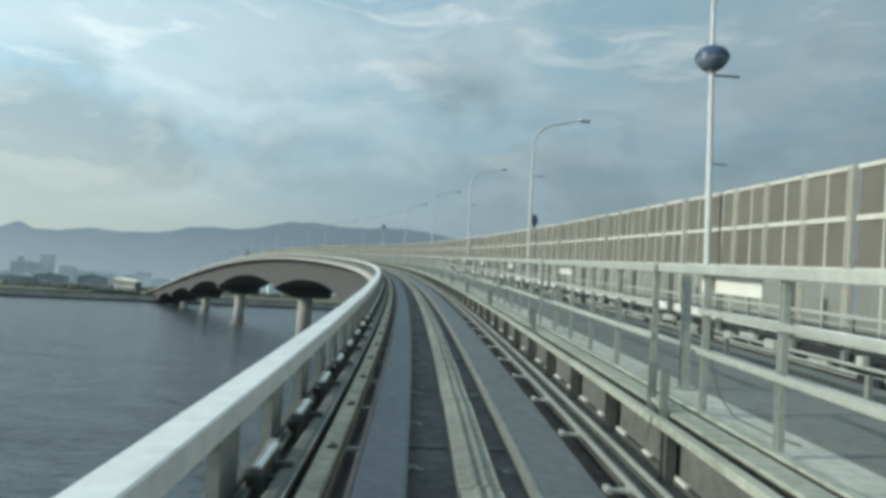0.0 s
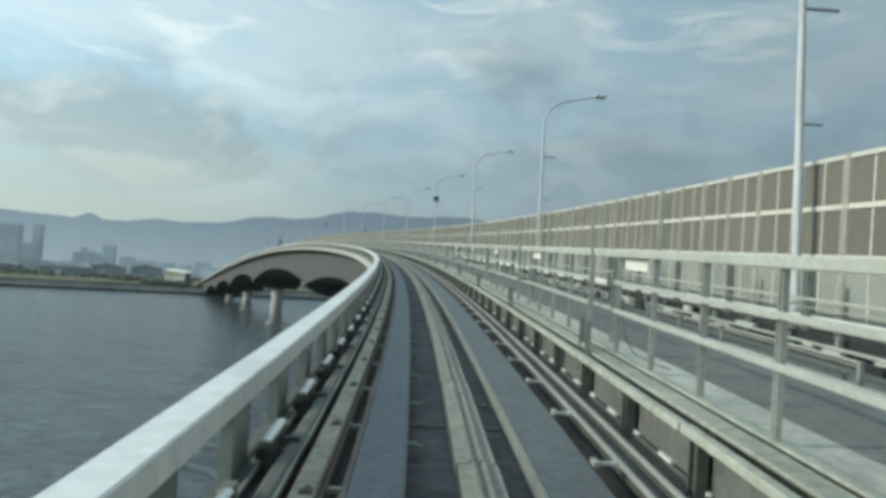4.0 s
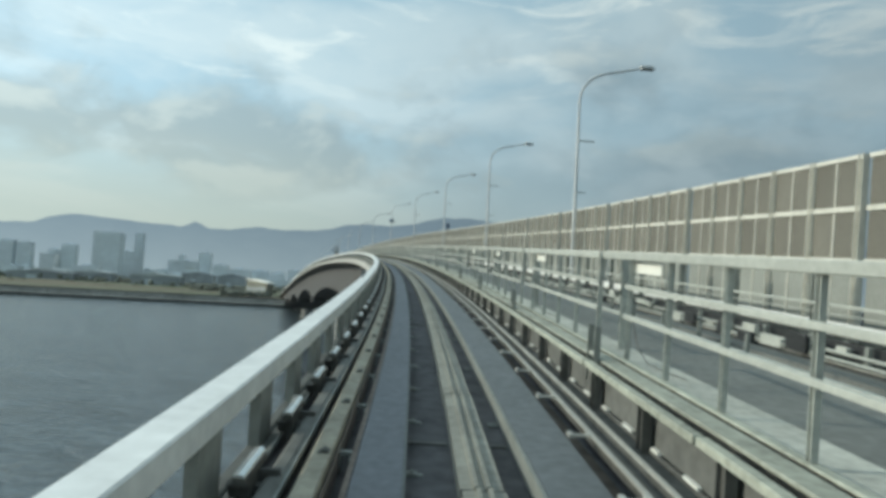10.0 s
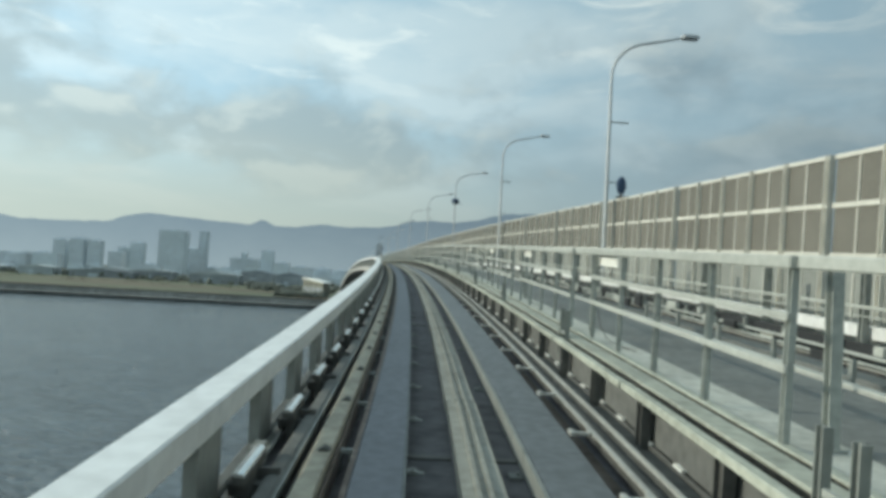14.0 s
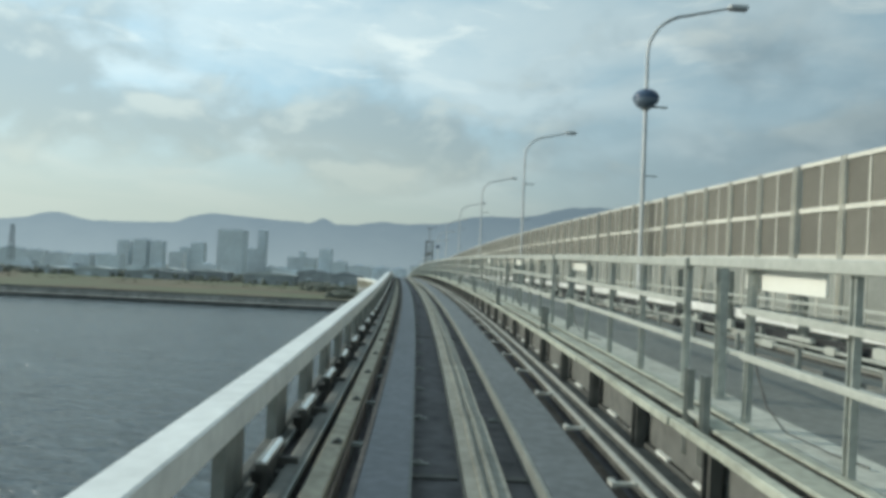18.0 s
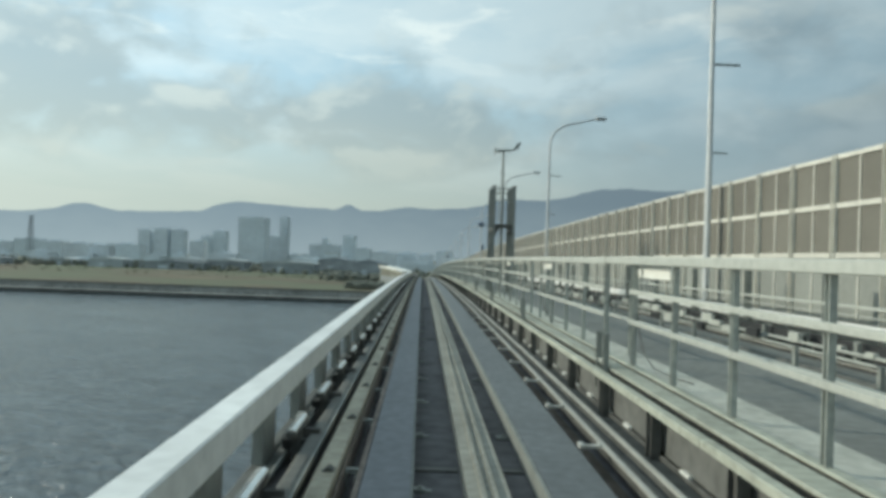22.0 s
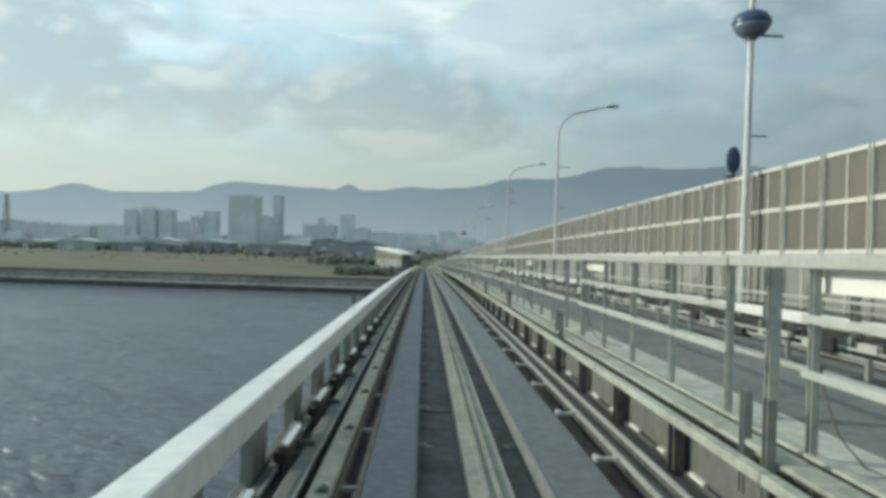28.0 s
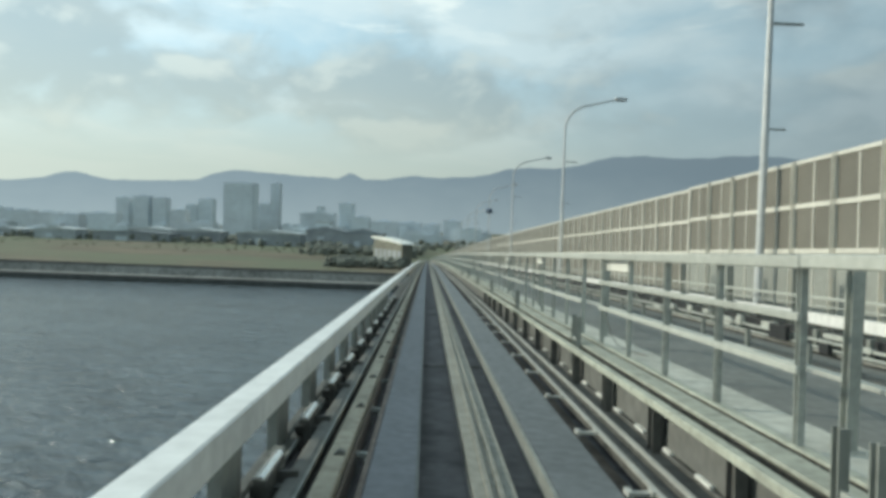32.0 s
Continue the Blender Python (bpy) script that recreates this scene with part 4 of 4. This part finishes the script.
# Leaf colour is lightened and greyed for the haze in between.
M_LEAF = material("hazed_foliage", (.165, .18, .155), .9, dark=.6, grain=.2, stain=.05, bump=.3)


M_SHED = material("weathered_shed_wall", (.34, .37, .385), .8, dark=.7, grain=.1, stain=.03, bump=0, vary=.3)
M_HALL = material("dull_olive_cladding", (.20, .20, .165), .85, dark=.7, grain=.3, stain=.06, bump=0)
M_OCHRE = material("ochre_facade", (.36, .35, .30), .8, dark=.85, grain=.1, stain=.03, bump=0)


def place(k, d):
    return Matrix.Translation(inland(d, k, LAND)) @ pose(0, 0, 0, 0, 0, math.degrees(SHORE_A))


def block(k, d, w, h, dep=26.0, label="grey multi-storey building in the distant city"):
    """A city block: body, window bands floor by floor, parapet and roof house."""
    h -= 4
    b = thing("building", label, "building", "city buildings", m=place(k, d))
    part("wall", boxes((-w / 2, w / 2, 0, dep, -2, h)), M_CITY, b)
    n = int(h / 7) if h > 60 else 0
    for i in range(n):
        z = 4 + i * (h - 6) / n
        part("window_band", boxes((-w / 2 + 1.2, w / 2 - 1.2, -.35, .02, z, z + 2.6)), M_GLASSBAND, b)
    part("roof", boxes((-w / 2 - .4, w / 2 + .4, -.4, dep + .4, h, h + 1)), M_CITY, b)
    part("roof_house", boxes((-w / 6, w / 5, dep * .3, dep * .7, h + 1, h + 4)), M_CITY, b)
    return b


def shed(k, d, w, h, mat, label):
    """A long low hall with a shallow pitched roof."""
    b = thing("warehouse", label, "warehouse", "warehouses", m=place(k, d))
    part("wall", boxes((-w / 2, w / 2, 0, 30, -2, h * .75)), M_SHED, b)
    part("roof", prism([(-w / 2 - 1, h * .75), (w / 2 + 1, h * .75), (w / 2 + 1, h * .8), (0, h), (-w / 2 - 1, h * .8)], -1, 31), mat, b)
    part("door", boxes((-w * .2, -w * .05, -.2, .05, -1, h * .45)), M_GLASSBAND, b)
    return b


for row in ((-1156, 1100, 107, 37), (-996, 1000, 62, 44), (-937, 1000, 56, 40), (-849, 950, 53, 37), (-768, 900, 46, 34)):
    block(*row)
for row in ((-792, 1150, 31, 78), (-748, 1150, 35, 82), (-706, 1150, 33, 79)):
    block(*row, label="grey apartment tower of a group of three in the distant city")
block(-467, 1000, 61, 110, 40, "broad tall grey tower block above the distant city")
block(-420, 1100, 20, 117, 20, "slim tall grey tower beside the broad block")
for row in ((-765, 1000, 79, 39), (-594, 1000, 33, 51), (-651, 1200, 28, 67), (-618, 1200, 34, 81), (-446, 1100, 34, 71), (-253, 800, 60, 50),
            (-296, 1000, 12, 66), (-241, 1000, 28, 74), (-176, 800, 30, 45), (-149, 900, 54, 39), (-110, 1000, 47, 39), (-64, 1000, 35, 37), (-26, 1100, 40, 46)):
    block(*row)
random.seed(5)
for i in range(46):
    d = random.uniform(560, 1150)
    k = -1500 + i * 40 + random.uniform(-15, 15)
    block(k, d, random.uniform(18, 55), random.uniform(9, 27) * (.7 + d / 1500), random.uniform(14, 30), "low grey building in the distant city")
shed(-395, 430, 96, 13, M_DARKROOF, "long dark low warehouse near the shore")
shed(-417, 520, 56, 17, M_ROOF, "pale-roofed warehouse behind the grass field")
shed(-333, 480, 61, 18, M_ROOF, "pale-roofed warehouse behind the grass field")
shed(-220, 420, 77, 19, M_ROOF, "pale-roofed warehouse behind the grass field")
shed(-173, 520, 54, 25, M_DARKROOF, "dark-roofed hall behind the grass field")
shed(-91, 330, 42, 25, M_DARKROOF, "dark hall beside the bridge landing")
for i in range(12):
    shed(-1250 + 68 * i + random.uniform(-20, 20), random.uniform(380, 560), random.uniform(35, 70), random.uniform(8, 15), random.choice((M_ROOF, M_DARKROOF)), "low warehouse on the reclaimed land")

# hall with a long pale roof that falls towards the landing
hall = thing("roofed_hall", "hall with a long pale curved roof near the landing", "hall", m=place(-36, 122) @ pose(0, 0, 0, 0, 0, -60))
arch = [(-30, 19.2)] + [(-30 + 5 * i, 20.4 - .03 * (i - 3) ** 2 - .12 * i) for i in range(13)] + [(30.6, 15.8)]
part("roof", prism(arch, -1.5, 9), M_PLATE, hall)
part("wall", boxes((-28, 28, 0, 8, -2, 15.7), (-28, 14, .2, 7.8, 15.5, 17.6)), M_HALL, hall)
for i in range(6):
    part("window", boxes((-25 + i * 9, -19 + i * 9, -.2, .05, 3, 11)), M_DARKROOF, hall)
block(-205, 640, 22, 34, 20, "ochre multi-storey building in the distant city").children[0].data.materials[0] = M_OCHRE

# lattice pylon
pylon = thing("pylon", "tall grey lattice pylon over the distant city", "pylon", m=place(-921, 900))
for sx in (-1, 1):
    for sy in (-1, 1):
        part("leg", tube([(sx * 5.5, sy * 5.5, -1), (sx * 3.2, sy * 3.2, 60), (sx * 2.4, sy * 2.4, 92)], [1.1, .9, .8], 6), M_DARKROOF, pylon)
for i in range(11):
    w = 5.5 - 3.1 * i / 10
    part("ring", boxes((-w, w, -w, w, 4 + 8.5 * i, 5.2 + 8.5 * i)), M_DARKROOF, pylon)


def thicket(name, spots, size, label):
    """Many small leafy clumps in one uneven belt."""
    bm = bmesh.new()
    for x, y, z in spots:
        r = size * random.uniform(.45, 1.2)
        m = Matrix.Translation((x, y, z + r * .4)) @ Matrix.Diagonal((r * random.uniform(.8, 1.4), r, r * random.uniform(.6, 1.1), 1))
        v = bmesh.ops.create_icosphere(bm, subdivisions=1, radius=1, matrix=m)["verts"]
        for p in v:
            p.co += Vector([random.uniform(-.25, .25) * r for _ in range(3)])
    return tagged(part(name, bm, M_LEAF), label, "trees", kind="stuff")


spots = []
for i in range(1800):
    k = random.uniform(-1500, 300)
    spots.append(inland(random.choice((420, 455, 480, 540, 640, 760)) + random.uniform(-14, 14) + 25 * math.sin(k * .011), k, LAND + random.uniform(0, 4)))
thicket("tree_belt", spots, 3.8, "dark green belts of trees between the sheds")
spots = [inland(random.uniform(60, 108), random.uniform(-70, -18), LAND + random.uniform(0, 5)) for i in range(420)]
thicket("shrub_belt", spots, 1.7, "dull green shrubs on the shore before the hall")
spots = [inland(random.uniform(215, 330), random.uniform(-130, -22), LAND + random.uniform(0, 6)) for i in range(520)]
thicket("tree_belt", spots, 2.3, "green trees beside the bridge landing")
spots = [inland(random.uniform(250, 430) + 40 * math.sin(i), random.uniform(-1400, -60), LAND) for i in range(450)]
thicket("scrub", spots, 1.2, "low dry scrub scattered over the grass field").data.materials[0] = M_GRASS

M_MARK = material("dull_blue_grey_plate", (.19, .225, .24), .6, dark=.85, grain=12, stain=3, bump=.03)


# small number markers on the parapet rail
def number_marker(s, lat, figure_text):
    marker = thing("number_marker", "small grey plate with the number %s on the parapet rail" % figure_text, "marker", "number markers", m=stand(s, lat, .67))
    part("foot", boxes((-.035, .035, -.03, .03, 0, .1), (-.07, .07, -.05, .05, -.005, .012), bevel=.004), M_WHITE, marker)
    part("plate", boxes((-.066, .066, -.008, .008, .09, .285), bevel=.004), M_MARK, marker)
    figure = bpy.data.curves.new("figure", "FONT")
    figure.body, figure.size, figure.extrude, figure.align_x = figure_text, .225, .003, "CENTER"
    carrier = new("figure_source", figure)
    bpy.context.view_layer.update()
    digit_mesh = bpy.data.meshes.new_from_object(carrier)
    bpy.data.objects.remove(carrier)
    digit_mesh.materials.clear()
    digit_mesh.materials.append(M_BLACK)
    digit = new("digit", digit_mesh)
    digit.parent = marker
    digit.matrix_basis = Matrix.Translation((0, -.0115, .11)) @ pose(0, 0, 0, 90)
    tagged(digit, "black painted number %s" % figure_text)


number_marker(186.0, -2.24, "8")
number_marker(467.7, -2.2, "7")
